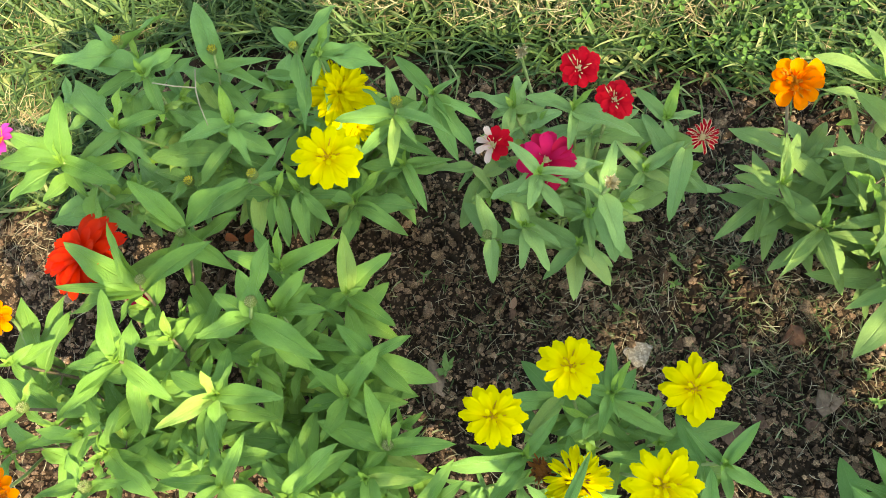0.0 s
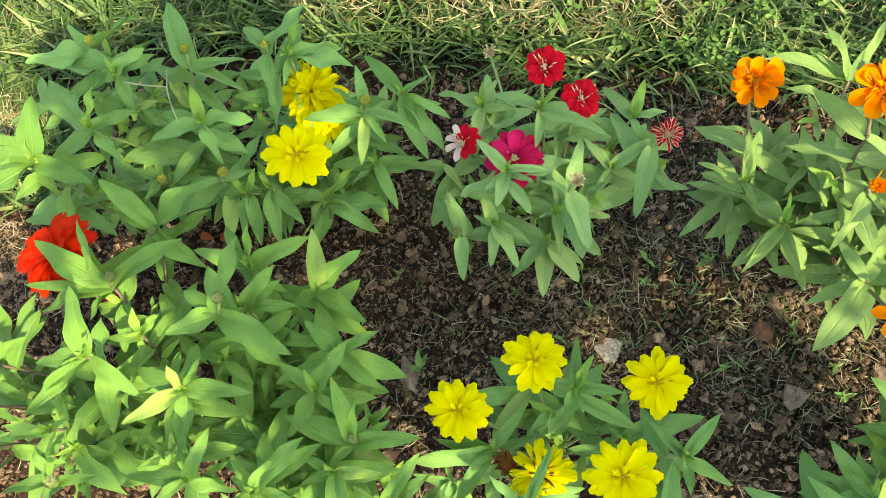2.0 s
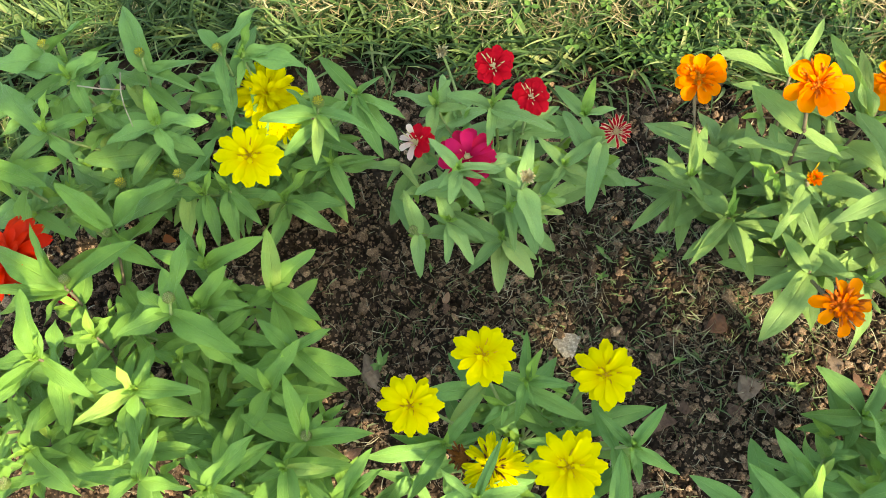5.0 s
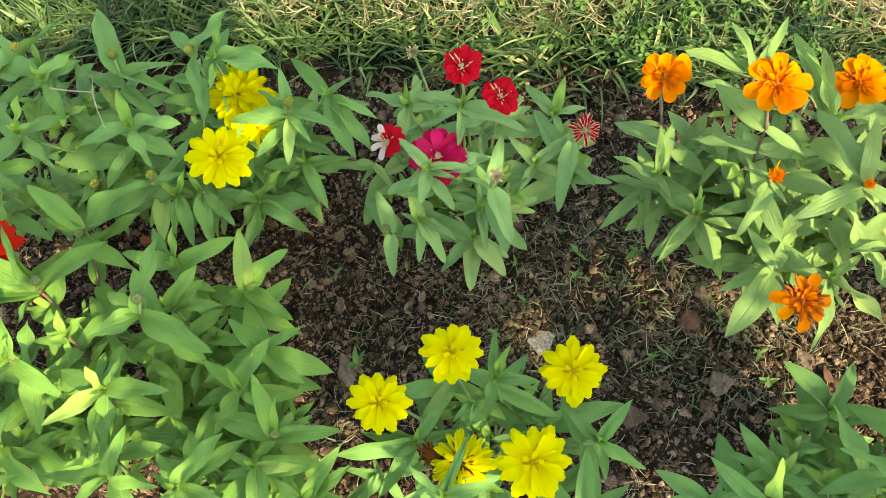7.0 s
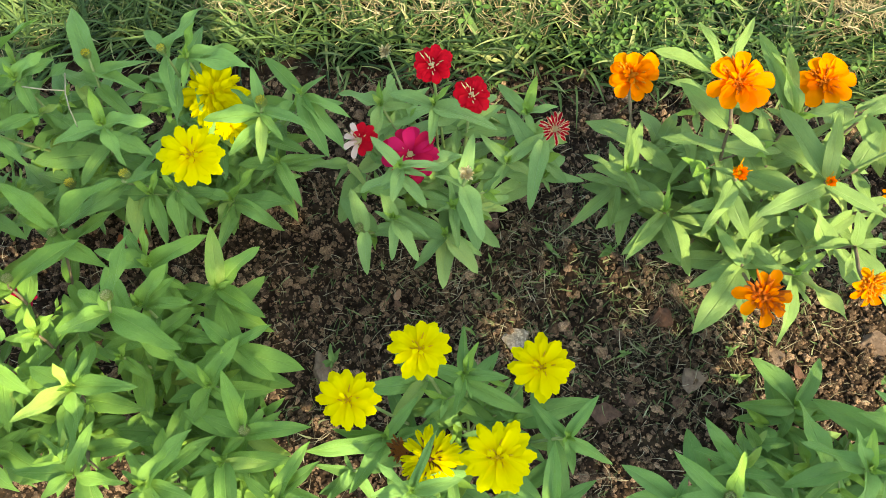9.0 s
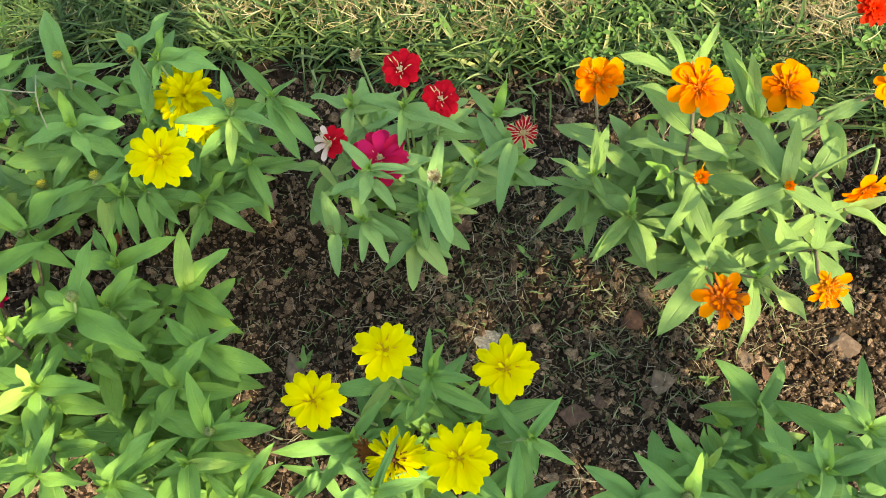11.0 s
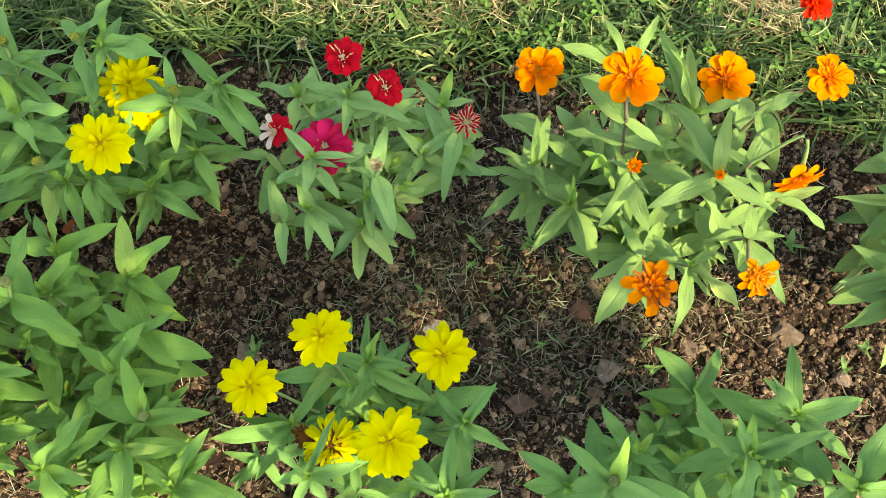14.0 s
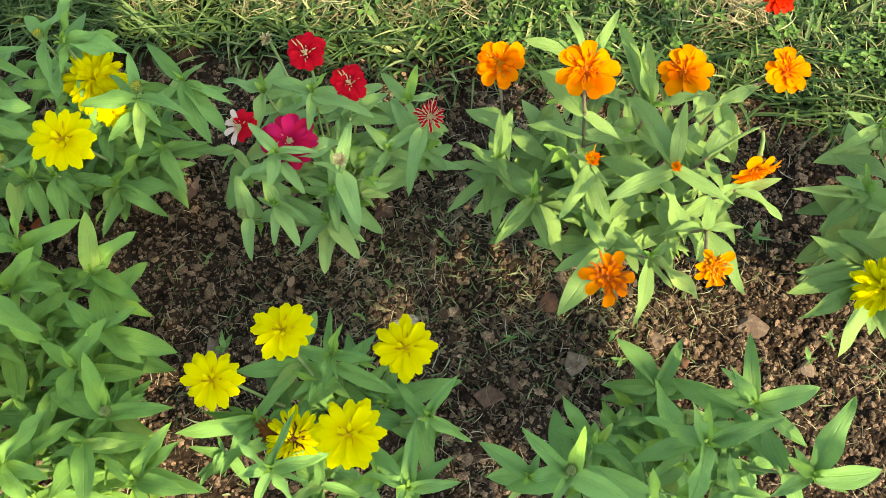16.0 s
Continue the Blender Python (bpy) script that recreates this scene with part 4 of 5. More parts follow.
for way in (((-0.498, 0.406, 0.247), (-0.472, 0.402, 0.246), (-0.449, 0.401, 0.244)), ((-0.452, 0.422, 0.246), (-0.448, 0.397, 0.245), (-0.442, 0.380, 0.243), (-0.432, 0.359, 0.238))):
    v, f = tube([Vector(q) for q in way], [0.0008, 0.0008, 0.0007, 0.0005][:len(way)], 5)
    part("withered_stalk", mesh_of("withered_stalk", v, f, [TWIG]), p.ob, label="thin pale dried stalk caught on leaves")

p = Plant(-0.314, 0.376, "bushy zinnia with yellow flowers and green buds", 21, LEAF, 4, tip=BUD_TIP, slim=0.80)
shoot(p, -0.343, 0.445, 0.238, (-0.344, 0.447, 0.249), (39, 7.0, 25, 0.4), (-80, 5.6, -21, 0.36), (132, 5.9, -10))
shoot(p, -0.318, 0.440, 0.238, "tip", (56, 4.4, 43), (-11, 7.5, 0), (-106, 3.1, -19), (13, 5.8, -5))
shoot(p, -0.232, 0.375, 0.228, (-0.229, 0.383, 0.240), (-177, 6.8, 0), (-21, 6.6, -4), (-51, 3.9, -23), (102, 5.3, 17), (-99, 5.5, -33), (139, 5.3, 0))
shoot(p, -0.197, 0.412, 0.200, "tip", (134, 6.6, 9), (26, 3.9, 22), (-22, 6.0, -10), (-66, 7.7, -23), (-50, 7.9, -22))
shoot(p, -0.231, 0.349, 0.154, "tip", (68, 2.8, 62), (6, 5.7, 5), (-143, 3.7, -8), (-63, 6.0, -19), (174, 5.7, -10), (140, 5.6, -10))
shoot(p, -0.288, 0.308, 0.140, "tip", (42, 5.5, 27), (-30, 7.1, -8), (-131, 5.7, -20), (-92, 3.3, -38), (-4, 7.2, 0), (164, 5.4, -11))
shoot(p, -0.399, 0.314, 0.190, (-0.390, 0.317, 0.205), (-147, 9.3, -6), (-170, 6.7, -17), (30, 4.0, -15))
shoot(p, -0.373, 0.306, 0.170, "tip", (142, 3.0, 30), (62, 3.3, 37), (180, 5.3, 0), (-102, 5.0, -30), (-79, 6.1, -29))
shoot(p, -0.348, 0.312, 0.165, "tip", (126, 2.8, 32), (-44, 5.3, -11), (-110, 4.3, -28), (-82, 6.3, -28))
shoot(p, -0.420, 0.487, 0.130, "none", (-154, 5.9, -10), (-3, 5.3, -11), (-78, 5.0, -23))
shoot(p, -0.310, 0.388, 0.160, "none", (160, 2.4, 57), (-34, 4.1, -14), (-154, 4.7, -12))
shoot(p, -0.431, 0.347, 0.095, "none", (-158, 6.8, -13, 0.44), (-23, 6.3, -14, 0.44), (-90, 5.7, -21, 0.44), (127, 5.9, 0, 0.44))
shoot(p, -0.376, 0.435, 0.100, "none", (-158, 6.2, -9, 0.42), (-19, 5.9, -10, 0.42), (-86, 5.4, -22, 0.42), (124, 5.5, 0, 0.42))
flower(p, -0.294, 0.315, 0.252, 0.075, "yellow", -90, 16, label="open bright yellow flower head")
flower(p, -0.302, 0.419, 0.195, 0.082, "frilled", -70, 12, label="fading frilled yellow flower head")
flower(p, -0.284, 0.385, 0.180, 0.040, "frilled", -60, 30, stalk=False)

p = Plant(-0.601, 0.325, "light green zinnia with a pink flower", 22, LEAF_WARM, 2)
shoot(p, -0.601, 0.325, 0.220, "tip", (155, 7.6, 4), (92, 7.3, 20, 0.34), (179, 8.7, -7), (-147, 7.7, -7), (73, 3.4, 61), (-20, 7.5, 0), (-65, 4.2, -46))
flower(p, -0.681, 0.353, 0.220, 0.044, "pink", 180, 20, label="pink flower head")

p = Plant(-0.490, 0.075, "dense sunlit zinnia with a large scarlet flower", 23, LEAF_WARM, 4, True, slim=0.84)
shoot(p, -0.482, 0.181, 0.228, (-0.478, 0.188, 0.240), (36, 8.7, 7), (152, 9.9, 9), (117, 7.6, 23, 0.16), (179, 9.7, 0, 0.16), (124, 5.5, 21), (-124, 4.7, -12), (-164, 9.2, -12))
shoot(p, -0.460, 0.253, 0.205, (-0.456, 0.246, 0.214), (160, 4.6, 12), (41, 8.8, 7), (-34, 7.6, -8), (142, 9.0, 3), (-125, 5.0, -37))
shoot(p, -0.459, 0.100, 0.285, "tip", (55, 3.4, 47), (-173, 5.2, -5), (-141, 8.6, -13, 0.2), (-146, 5.6, -10), (-35, 6.0, -15), (108, 6.8, 13))
shoot(p, -0.440, 0.130, 0.230, "tip", (35, 3.7, 33), (-176, 3.7, 8), (99, 3.2, 38), (-98, 2.4, -24))
shoot(p, -0.562, 0.057, 0.255, (-0.559, 0.058, 0.262), (131, 4.2, 14), (-28, 2.8, -10), (66, 3.3, 27), (-150, 3.9, -15))
shoot(p, -0.365, 0.073, 0.280, "tip", (-149, 6.2, 5, 0.3), (-1, 6.3, 5), (-89, 5.2, -22), (114, 3.2, 51), (73, 3.1, 0), (159, 5.7, -10))
shoot(p, -0.487, 0.035, 0.275, "tip", (-170, 5.7, 0), (-110, 5.3, -16), (23, 3.1, 29), (176, 4.1, 14))
shoot(p, -0.347, -0.003, 0.290, "tip", (64, 5.3, 22), (178, 5.8, 5, 0.3), (-147, 4.0, -15), (-10, 4.2, -14))
shoot(p, -0.475, 0.021, 0.250, "tip", (116, 6.2, 9, 0.22), (78, 4.3, 13), (-7, 3.7, -8), (-35, 6.9, 0, 0.42))
shoot(p, -0.480, -0.009, 0.270, (-0.474, -0.008, 0.280), (-167, 4.9, 0), (10, 4.2, 0), (118, 3.4, 17))
shoot(p, -0.599, 0.101, 0.235, "tip", (37, 3.4, 17), (125, 3.0, 19), (41, 4.4, -13), (-39, 3.8, -15))
shoot(p, -0.584, 0.018, 0.230, "tip", (-59, 2.6, -23), (136, 3.0, 19), (35, 2.9, 10), (-106, 3.9, -15))
shoot(p, -0.473, 0.028, 0.200, "none", (90, 4.9, 12), (23, 4.7, -12), (-40, 3.4, -17), (-150, 4.7, -12))
shoot(p, -0.590, 0.082, 0.180, "none", (132, 9.1, -6), (59, 3.8, -15), (-41, 4.5, -26))
shoot(p, -0.602, 0.110, 0.190, "none", (117, 7.8, 7), (67, 5.6, -10), (77, 7.4, 8))
shoot(p, -0.426, 0.031, 0.170, "none", (145, 4.9, -12), (38, 3.1, -19), (-118, 3.9, -15))
flower(p, -0.556, 0.217, 0.218, 0.100, "scarlet", 165, 14, label="large scarlet flower head")
flower(p, -0.536, 0.197, 0.130, 0.034, "magenta", -40, 30, label="small crimson flower head hidden under leaves")

p = Plant(-0.314, 0.099, "dense green zinnia with buds but no open flowers", 24, LEAF_WARM, 3, slim=0.93)
shoot(p, -0.349, 0.146, 0.265, (-0.342, 0.156, 0.289), (77, 7.6, 15, 0.34), (-158, 5.5, 0, 0.42), (-27, 8.1, -4, 0.34), (150, 5.1, -11))
shoot(p, -0.345, 0.208, 0.208, "tip", (86, 4.9, 38), (28, 6.9, 4), (125, 5.5, 10), (164, 6.9, 0), (-31, 4.4, -27))
shoot(p, -0.337, 0.160, 0.230, "tip", (51, 5.3, 22), (36, 4.6, 13), (4, 5.0, 0), (-82, 2.2, -27), (125, 1.9, 54), (176, 5.7, -10))
shoot(p, -0.279, 0.189, 0.185, "tip", (96, 6.7, 17, 0.34), (44, 6.4, 9), (-31, 6.1, -9, 0.34), (20, 1.9, 16), (-159, 4.5, -27))
shoot(p, -0.242, 0.118, 0.225, "tip", (139, 4.6, 13), (28, 4.5, 6), (-38, 5.4, -16, 0.36), (-174, 3.4, -17))
shoot(p, -0.262, 0.080, 0.220, "tip", (145, 5.1, 6), (113, 2.9, 43), (57, 5.8, 15), (-123, 5.3, -17, 0.36), (-45, 2.8, -21))
shoot(p, -0.220, 0.033, 0.230, (-0.218, 0.037, 0.238), (110, 6.6, 18, 0.3), (158, 4.6, 6), (6, 6.4, 0), (84, 4.5, 26), (35, 3.9, 0), (-143, 3.2, -18))
shoot(p, -0.245, 0.008, 0.210, "tip", (-145, 2.2, 13), (3, 6.9, 0), (-35, 3.9, -15), (152, 3.2, 18))
shoot(p, -0.311, -0.012, 0.210, "tip", (37, 7.6, 8, 0.3), (131, 4.4, 13), (-164, 2.5, 0), (-25, 2.7, -22))
shoot(p, -0.362, 0.111, 0.205, "tip", (47, 2.6, 50), (-37, 3.7, -16), (160, 3.8, -8), (-129, 2.2, -27))
shoot(p, -0.325, 0.034, 0.170, "none", (133, 2.9, 20), (-51, 3.0, -19), (-169, 3.4, -17), (51, 3.9, -15))
shoot(p, -0.322, 0.120, 0.170, "none", (153, 5.6, -10), (-42, 5.0, -12), (-103, 4.8, -12), (68, 5.2, 0))
shoot(p, -0.375, 0.044, 0.150, "none", (149, 4.5, -13), (41, 3.7, 0), (-109, 3.8, -15), (-16, 5.6, -21))
shoot(p, -0.426, 0.145, 0.180, "none", (126, 5.3, 0), (-47, 4.7, -12), (-131, 4.0, -15), (79, 5.7, 0))

p = Plant(-0.261, -0.017, "sunlit yellowish green zinnia without flowers at the bed's front", 25, LEAF_WARM, 2, slim=0.88)
shoot(p, -0.234, 0.007, 0.240, "tip", (-158, 3.5, 8), (-83, 6.0, -5, 0.4), (1, 4.5, 6, 0.3), (127, 2.2, 67))
shoot(p, -0.302, -0.012, 0.250, "tip", (47, 6.8, 13, 0.38), (-15, 4.6, -6), (-52, 5.1, -11), (153, 2.8, 0))
shoot(p, -0.190, -0.026, 0.220, "tip", (141, 3.8, 15), (39, 5.7, 10, 0.3), (-12, 5.3, 0, 0.4), (-81, 3.3, -17), (59, 6.3, 9, 0.3))
shoot(p, -0.296, -0.043, 0.200, "tip", (146, 3.8, 0), (25, 3.3, 0), (-72, 2.0, -31), (-129, 3.2, -18))
shoot(p, -0.285, -0.034, 0.150, "none", (129, 4.7, 0), (-116, 2.4, -25), (-1, 4.1, -14), (34, 5.9, 0))
shoot(p, -0.328, 0.006, 0.160, "none", (126, 4.0, 0), (7, 2.7, -22), (-113, 3.5, -17), (49, 3.7, 0, 0.3))

p = Plant(-0.660, 0.050, "leafy zinnia with small orange flowers", 26, LEAF_WARM, 2)
flower(p, -0.621, 0.147, 0.240, 0.038, "orange", -90, 20)
flower(p, -0.559, -0.017, 0.270, 0.042, "orange", -90, 20)

p = Plant(-0.018, 0.029, "zinnia with five yellow flowers in dark soil", 27, LEAF, 2, slim=0.80)
shoot(p, -0.012, 0.093, 0.200, "tip", (90, 4.9, 18), (62, 4.0, 39), (164, 4.0, 0), (-7, 4.5, 6), (-76, 2.6, 0, 0.2), (-106, 4.4, -20))
shoot(p, 0.086, 0.032, 0.200, "tip", (51, 5.1, 17), (-31, 5.0, -6), (-84, 3.6, -8), (135, 4.7, 6))
shoot(p, -0.061, -0.017, 0.220, "tip", (142, 4.3, 7), (66, 6.2, 14, 0.22), (13, 4.9, 0), (-118, 3.9, -15), (-20, 3.4, -8), (-57, 3.8, -15))
shoot(p, -0.094, 0.033, 0.170, "tip", (156, 3.4, 8), (51, 5.4, 5), (171, 5.8, 0), (-126, 7.1, -16), (-171, 8.7, -3))
shoot(p, -0.055, 0.093, 0.150, "none", (73, 5.9, 10), (-175, 7.5, -4), (-130, 6.2, -9), (-35, 6.6, -9))
shoot(p, 0.038, 0.050, 0.150, "tip", (15, 8.5, 0), (-7, 3.5, 0), (153, 1.8, 16), (-81, 2.9, -20))
shoot(p, 0.067, -0.035, 0.200, "tip", (84, 6.4, 9), (32, 5.2, 5), (5, 5.1, 6), (162, 4.3, 7), (-130, 2.4, -24))
shoot(p, -0.023, -0.033, 0.170, "none", (-159, 4.5, -13), (-16, 4.1, -14), (100, 4.4, 0))
shoot(p, -0.132, 0.001, 0.140, "none", (172, 4.8, -12), (-132, 4.7, -12), (-55, 4.3, -13), (115, 2.6, 0))
shoot(p, 0.006, 0.068, 0.110, "none", (47, 4.6, -13), (-20, 5.4, -11), (-152, 3.9, -15), (136, 3.7, 0))
flower(p, -0.124, 0.066, 0.224, 0.064, "yellow", -100, 14)
flower(p, -0.054, 0.111, 0.239, 0.063, "yellow", 60, 14)
flower(p, 0.063, 0.098, 0.206, 0.069, "yellow", -90, 14)
flower(p, 0.018, 0.012, 0.266, 0.068, "yellow", -90, 10)
flower(p, -0.047, 0.012, 0.196, 0.066, "faded", -90, 12, label="fading yellow flower head with brown florets")
flower(p, -0.078, 0.020, 0.178, 0.032, "withered", -140, 20, label="withered rust-brown flower head")

p = Plant(-0.032, 0.331, "compact zinnia with red and magenta flowers", 28, LEAF_BLUNT, 1)
shoot(p, -0.044, 0.390, 0.205, "tip", (162, 5.4, 5), (34, 3.2, 38), (-24, 7.7, 0), (-97, 4.4, -13))
shoot(p, -0.108, 0.409, 0.175, "tip", (161, 5.5, 0), (88, 3.2, 51), (-104, 4.5, -19), (2, 3.6, 0), (60, 3.5, 17))
shoot(p, -0.080, 0.317, 0.205, "tip", (135, 4.8, 12), (-3, 4.7, 6, 0.24), (-107, 3.8, -15, 0.4), (-22, 3.1, 9), (-147, 3.0, -19))
shoot(p, -0.013, 0.302, 0.185, "none", (77, 5.8, 15), (-71, 6.5, -13, 0.34), (159, 4.0, 0))
shoot(p, 0.038, 0.344, 0.148, "tip", (132, 4.8, 12), (34, 5.4, 16), (-126, 3.7, -16), (-30, 4.0, 0))
shoot(p, 0.061, 0.398, 0.165, "tip", (131, 5.0, 6), (72, 4.5, 26), (8, 3.8, 7), (-65, 2.9, -20))
shoot(p, 0.079, 0.360, 0.170, "none", (-103, 8.2, -14, 0.26))
shoot(p, 0.082, 0.337, 0.120, "tip", (-8, 4.8, 0), (5, 2.8, 10), (-66, 2.0, -30), (146, 2.2, 0))
shoot(p, -0.019, 0.387, 0.155, "none", (-170, 3.8, -8), (-4, 5.9, 0), (31, 6.4, 0), (-96, 3.8, -15))
shoot(p, -0.132, 0.270, 0.125, (-0.136, 0.271, 0.138), (108, 5.8, 5, 0.36), (-87, 5.1, -17, 0.36))
shoot(p, -0.094, 0.277, 0.150, "tip", (-95, 4.7, -18, 0.26), (112, 4.0, 7, 0.4), (-30, 4.8, -6), (152, 2.7, 0), (-60, 5.6, -15, 0.34))
shoot(p, -0.079, 0.310, 0.190, "none", (-51, 4.3, -20), (-161, 2.8, -21))
shoot(p, -0.026, 0.288, 0.155, "tip", (100, 3.8, 24), (146, 4.7, 0), (167, 4.5, -6), (-83, 4.8, -18, 0.26), (-155, 2.1, 14))
shoot(p, -0.035, 0.260, 0.135, "tip", (-137, 5.5, -16), (-49, 5.7, -15, 0.34), (147, 6.6, 0), (-23, 4.9, -24))
shoot(p, 0.005, 0.293, 0.140, "none", (20, 3.7, 0), (-43, 2.1, -28), (-2, 3.4, -17), (75, 2.4, 0))
shoot(p, -0.154, 0.358, 0.130, "none", (-179, 5.1, 0), (-126, 3.3, -18), (-52, 3.9, -15))
shoot(p, -0.003, 0.419, 0.145, "none", (-26, 5.3, -11, 0.46), (-131, 3.9, -15, 0.46), (30, 3.6, 0, 0.46))
shoot(p, -0.098, 0.439, 0.130, "none", (-161, 4.0, -14, 0.42), (-26, 3.6, -16, 0.42), (101, 3.6, 16, 0.42))
shoot(p, 0.065, 0.377, 0.120, "none", (-12, 3.7, -16, 0.44), (-137, 3.6, -24, 0.44), (61, 3.8, 15, 0.44))
shoot(p, -0.029, 0.377, 0.110, "none", (166, 4.2, -14, 0.44), (-15, 3.9, -23, 0.44))
flower(p, -0.042, 0.409, 0.257, 0.046, "red", -80, 22)
flower(p, -0.001, 0.397, 0.214, 0.045, "red", -70, 16)
flower(p, -0.072, 0.340, 0.186, 0.074, "magenta", -60, 16, label="crimson magenta flower head under leaves")
flower(p, -0.130, 0.358, 0.190, 0.045, "white", -150, 24, keep=(0.3,0.82),label="small flower head, half white half red")
flower(p, -0.129, 0.357, 0.191, 0.044, "red", -150, 24, keep=(0.82, 1.3), stalk=False)
flower(p, -0.008, 0.302, 0.212, 0.026, "spent", -90, 12, foot=(-0.013, 0.302, 0.183), label="spent brownish flower head")
flower(p, 0.089, 0.358, 0.202, 0.038, "striped", -80, 18, label="half-open red flower with cream edges")
flower(p, -0.100, 0.460, 0.207, 0.024, "spent", -90, 25, label="spent straw-coloured flower head")

p = Plant(0.284, 0.283, "tall zinnia with many orange flowers", 29, LEAF_GREY, 3, True, slim=0.84)
shoot(p, 0.170, 0.358, 0.210, "none", (-83, 5.3, -16), (154, 2.9, -20))
shoot(p, 0.162, 0.305, 0.200, "tip", (85, 5.4, 22, 0.22), (152, 5.0, 6), (71, 5.9, 20), (-59, 3.1, -19))
shoot(p, 0.200, 0.262, 0.193, "tip", (85, 3.3, 38), (146, 6.9, 0, 0.3), (-138, 5.5, 0), (-131, 6.7, -4), (-75, 5.8, -5), (67, 2.5, 52))
shoot(p, 0.159, 0.306, 0.165, "none", (-140, 7.2, -4, 0.26), (-102, 5.2, -17, 0.3), (166, 4.8, 6))
shoot(p, 0.244, 0.311, 0.290, "none", (132, 6.4, 4, 0.36), (-36, 4.4, -7, 0.45))
shoot(p, 0.261, 0.397, 0.240, "none", (115, 6.0, 19, 0.20), (136, 4.8, 12, 0.2), (153, 7.5, 0, 0.24), (58, 7.1, 12, 0.22))
shoot(p, 0.316, 0.332, 0.260, "tip", (107, 7.0, 17, 0.24), (107, 9.5, 12, 0.19), (87, 7.9, 11, 0.22), (-17, 2.4, 38), (142, 2.7, 0), (8, 6.0, 8, 0.22))
shoot(p, 0.327, 0.254, 0.280, "none", (78, 6.7, 17), (-155, 7.9, 4, 0.3), (-35, 6.5, 0, 0.32), (115, 8.4, 7, 0.3))
shoot(p, 0.392, 0.339, 0.250, "none", (24, 5.0, 6, 0.36), (-81, 6.4, -9, 0.4), (-154, 3.8, 7, 0.16))
shoot(p, 0.373, 0.280, 0.250, "none", (55, 5.3, 11, 0.45), (-60, 3.5, -17, 0.4), (131, 4.0, -15))
shoot(p, 0.398, 0.246, 0.240, "none", (-31, 5.7, -10, 0.18), (14, 5.0, 6, 0.3), (-131, 4.5, -13))
shoot(p, 0.366, 0.208, 0.235, "none", (84, 3.4, 17, 0.55), (4, 4.1, -7), (-174, 4.7, -6), (-58, 7.6, -15, 0.34), (-107, 3.2, -18))
shoot(p, 0.312, 0.184, 0.220, "tip", (-105, 7.2, -16, 0.28), (-43, 6.6, -4), (37, 1.9, 52), (164, 3.5, 0), (34, 4.4, 6))
shoot(p, 0.253, 0.269, 0.260, "none", (-124, 6.4, -14, 0.34), (-47, 2.8, -21), (151, 3.0, 0))
shoot(p, 0.274, 0.203, 0.190, "none", (-128, 8.7, -7, 0.42), (-160, 5.9, -10), (62, 5.8, 0), (116, 5.0, 0))
shoot(p, 0.303, 0.274, 0.190, "none", (170, 4.3, 0), (-122, 5.0, -12), (-51, 4.3, 0), (64, 5.2, 0), (-99, 5.7, -10))
shoot(p, 0.241, 0.335, 0.180, "none", (161, 4.0, -14), (-131, 4.1, -14), (36, 4.5, -13), (-78, 5.3, -11))
shoot(p, 0.363, 0.238, 0.160, "none", (174, 4.2, -14), (90, 5.4, 0), (-107, 5.2, -11), (-29, 5.1, -11))
p.low = 1                         # inner shoots, half hidden
shoot(p, 0.211, 0.356, 0.150, "none", (60, 5.0, 8, 0.44), (-10, 4.6, 0, 0.46), (170, 4.5, 0, 0.44), (-95, 4.0, -8, 0.42))
shoot(p, 0.237, 0.325, 0.185, "none", (100, 4.8, 14, 0.36), (-70, 4.4, -6, 0.36), (20, 4.2, 4, 0.40))
shoot(p, 0.285, 0.335, 0.200, "none", (-60, 6.5, -6, 0.40), (75, 5.0, 12, 0.30), (160, 4.5, 0, 0.36))
shoot(p, 0.309, 0.309, 0.200, "none", (95, 6.2, 18, 0.24), (-105, 5.4, -10, 0.32), (15, 4.8, 4, 0.32))
shoot(p, 0.352, 0.338, 0.200, "none", (100, 5.0, 16, 0.28), (-40, 5.4, -4, 0.34), (-130, 4.8, -8, 0.34), (30, 4.4, 6, 0.30))
shoot(p, 0.335, 0.253, 0.195, "none", (-75, 5.6, -10, 0.34), (30, 4.6, 4, 0.34), (-160, 5.0, -4, 0.34))
shoot(p, 0.260, 0.255, 0.175, "none", (-60, 5.0, -8, 0.36), (80, 4.4, 10, 0.34), (170, 4.8, -4, 0.34))
shoot(p, 0.402, 0.257, 0.180, "none", (-70, 5.0, -10, 0.30), (60, 4.4, 6, 0.32))
shoot(p, 0.321, 0.391, 0.200, "none", (80, 6.0, 16, 0.20), (50, 5.4, 14, 0.22), (130, 4.6, 12, 0.22))
shoot(p, 0.417, 0.375, 0.190, "none", (20, 6.0, 4, 0.28), (-60, 4.6, -6, 0.30))
flower(p, 0.165, 0.389, 0.256, 0.058, "orange", -80, 16, foot=(0.170, 0.359, 0.207))
flower(p, 0.240, 0.333, 0.334, 0.060, "orange", -90, 16, foot=(0.244, 0.312, 0.287))
flower(p, 0.364, 0.385, 0.238, 0.058, "orange", -110, 12, foot=(0.345, 0.345, 0.180))
flower(p, 0.462, 0.373, 0.255, 0.052, "orange", -60, 16, foot=(0.387, 0.342, 0.240))
flower(p, 0.254, 0.146, 0.286, 0.052, "ragged", -90, 18, foot=(0.272, 0.192, 0.195))
flower(p, 0.415, 0.262, 0.255, 0.052, "orange", -80, 88, label="nodding orange flower head", stalk=False)
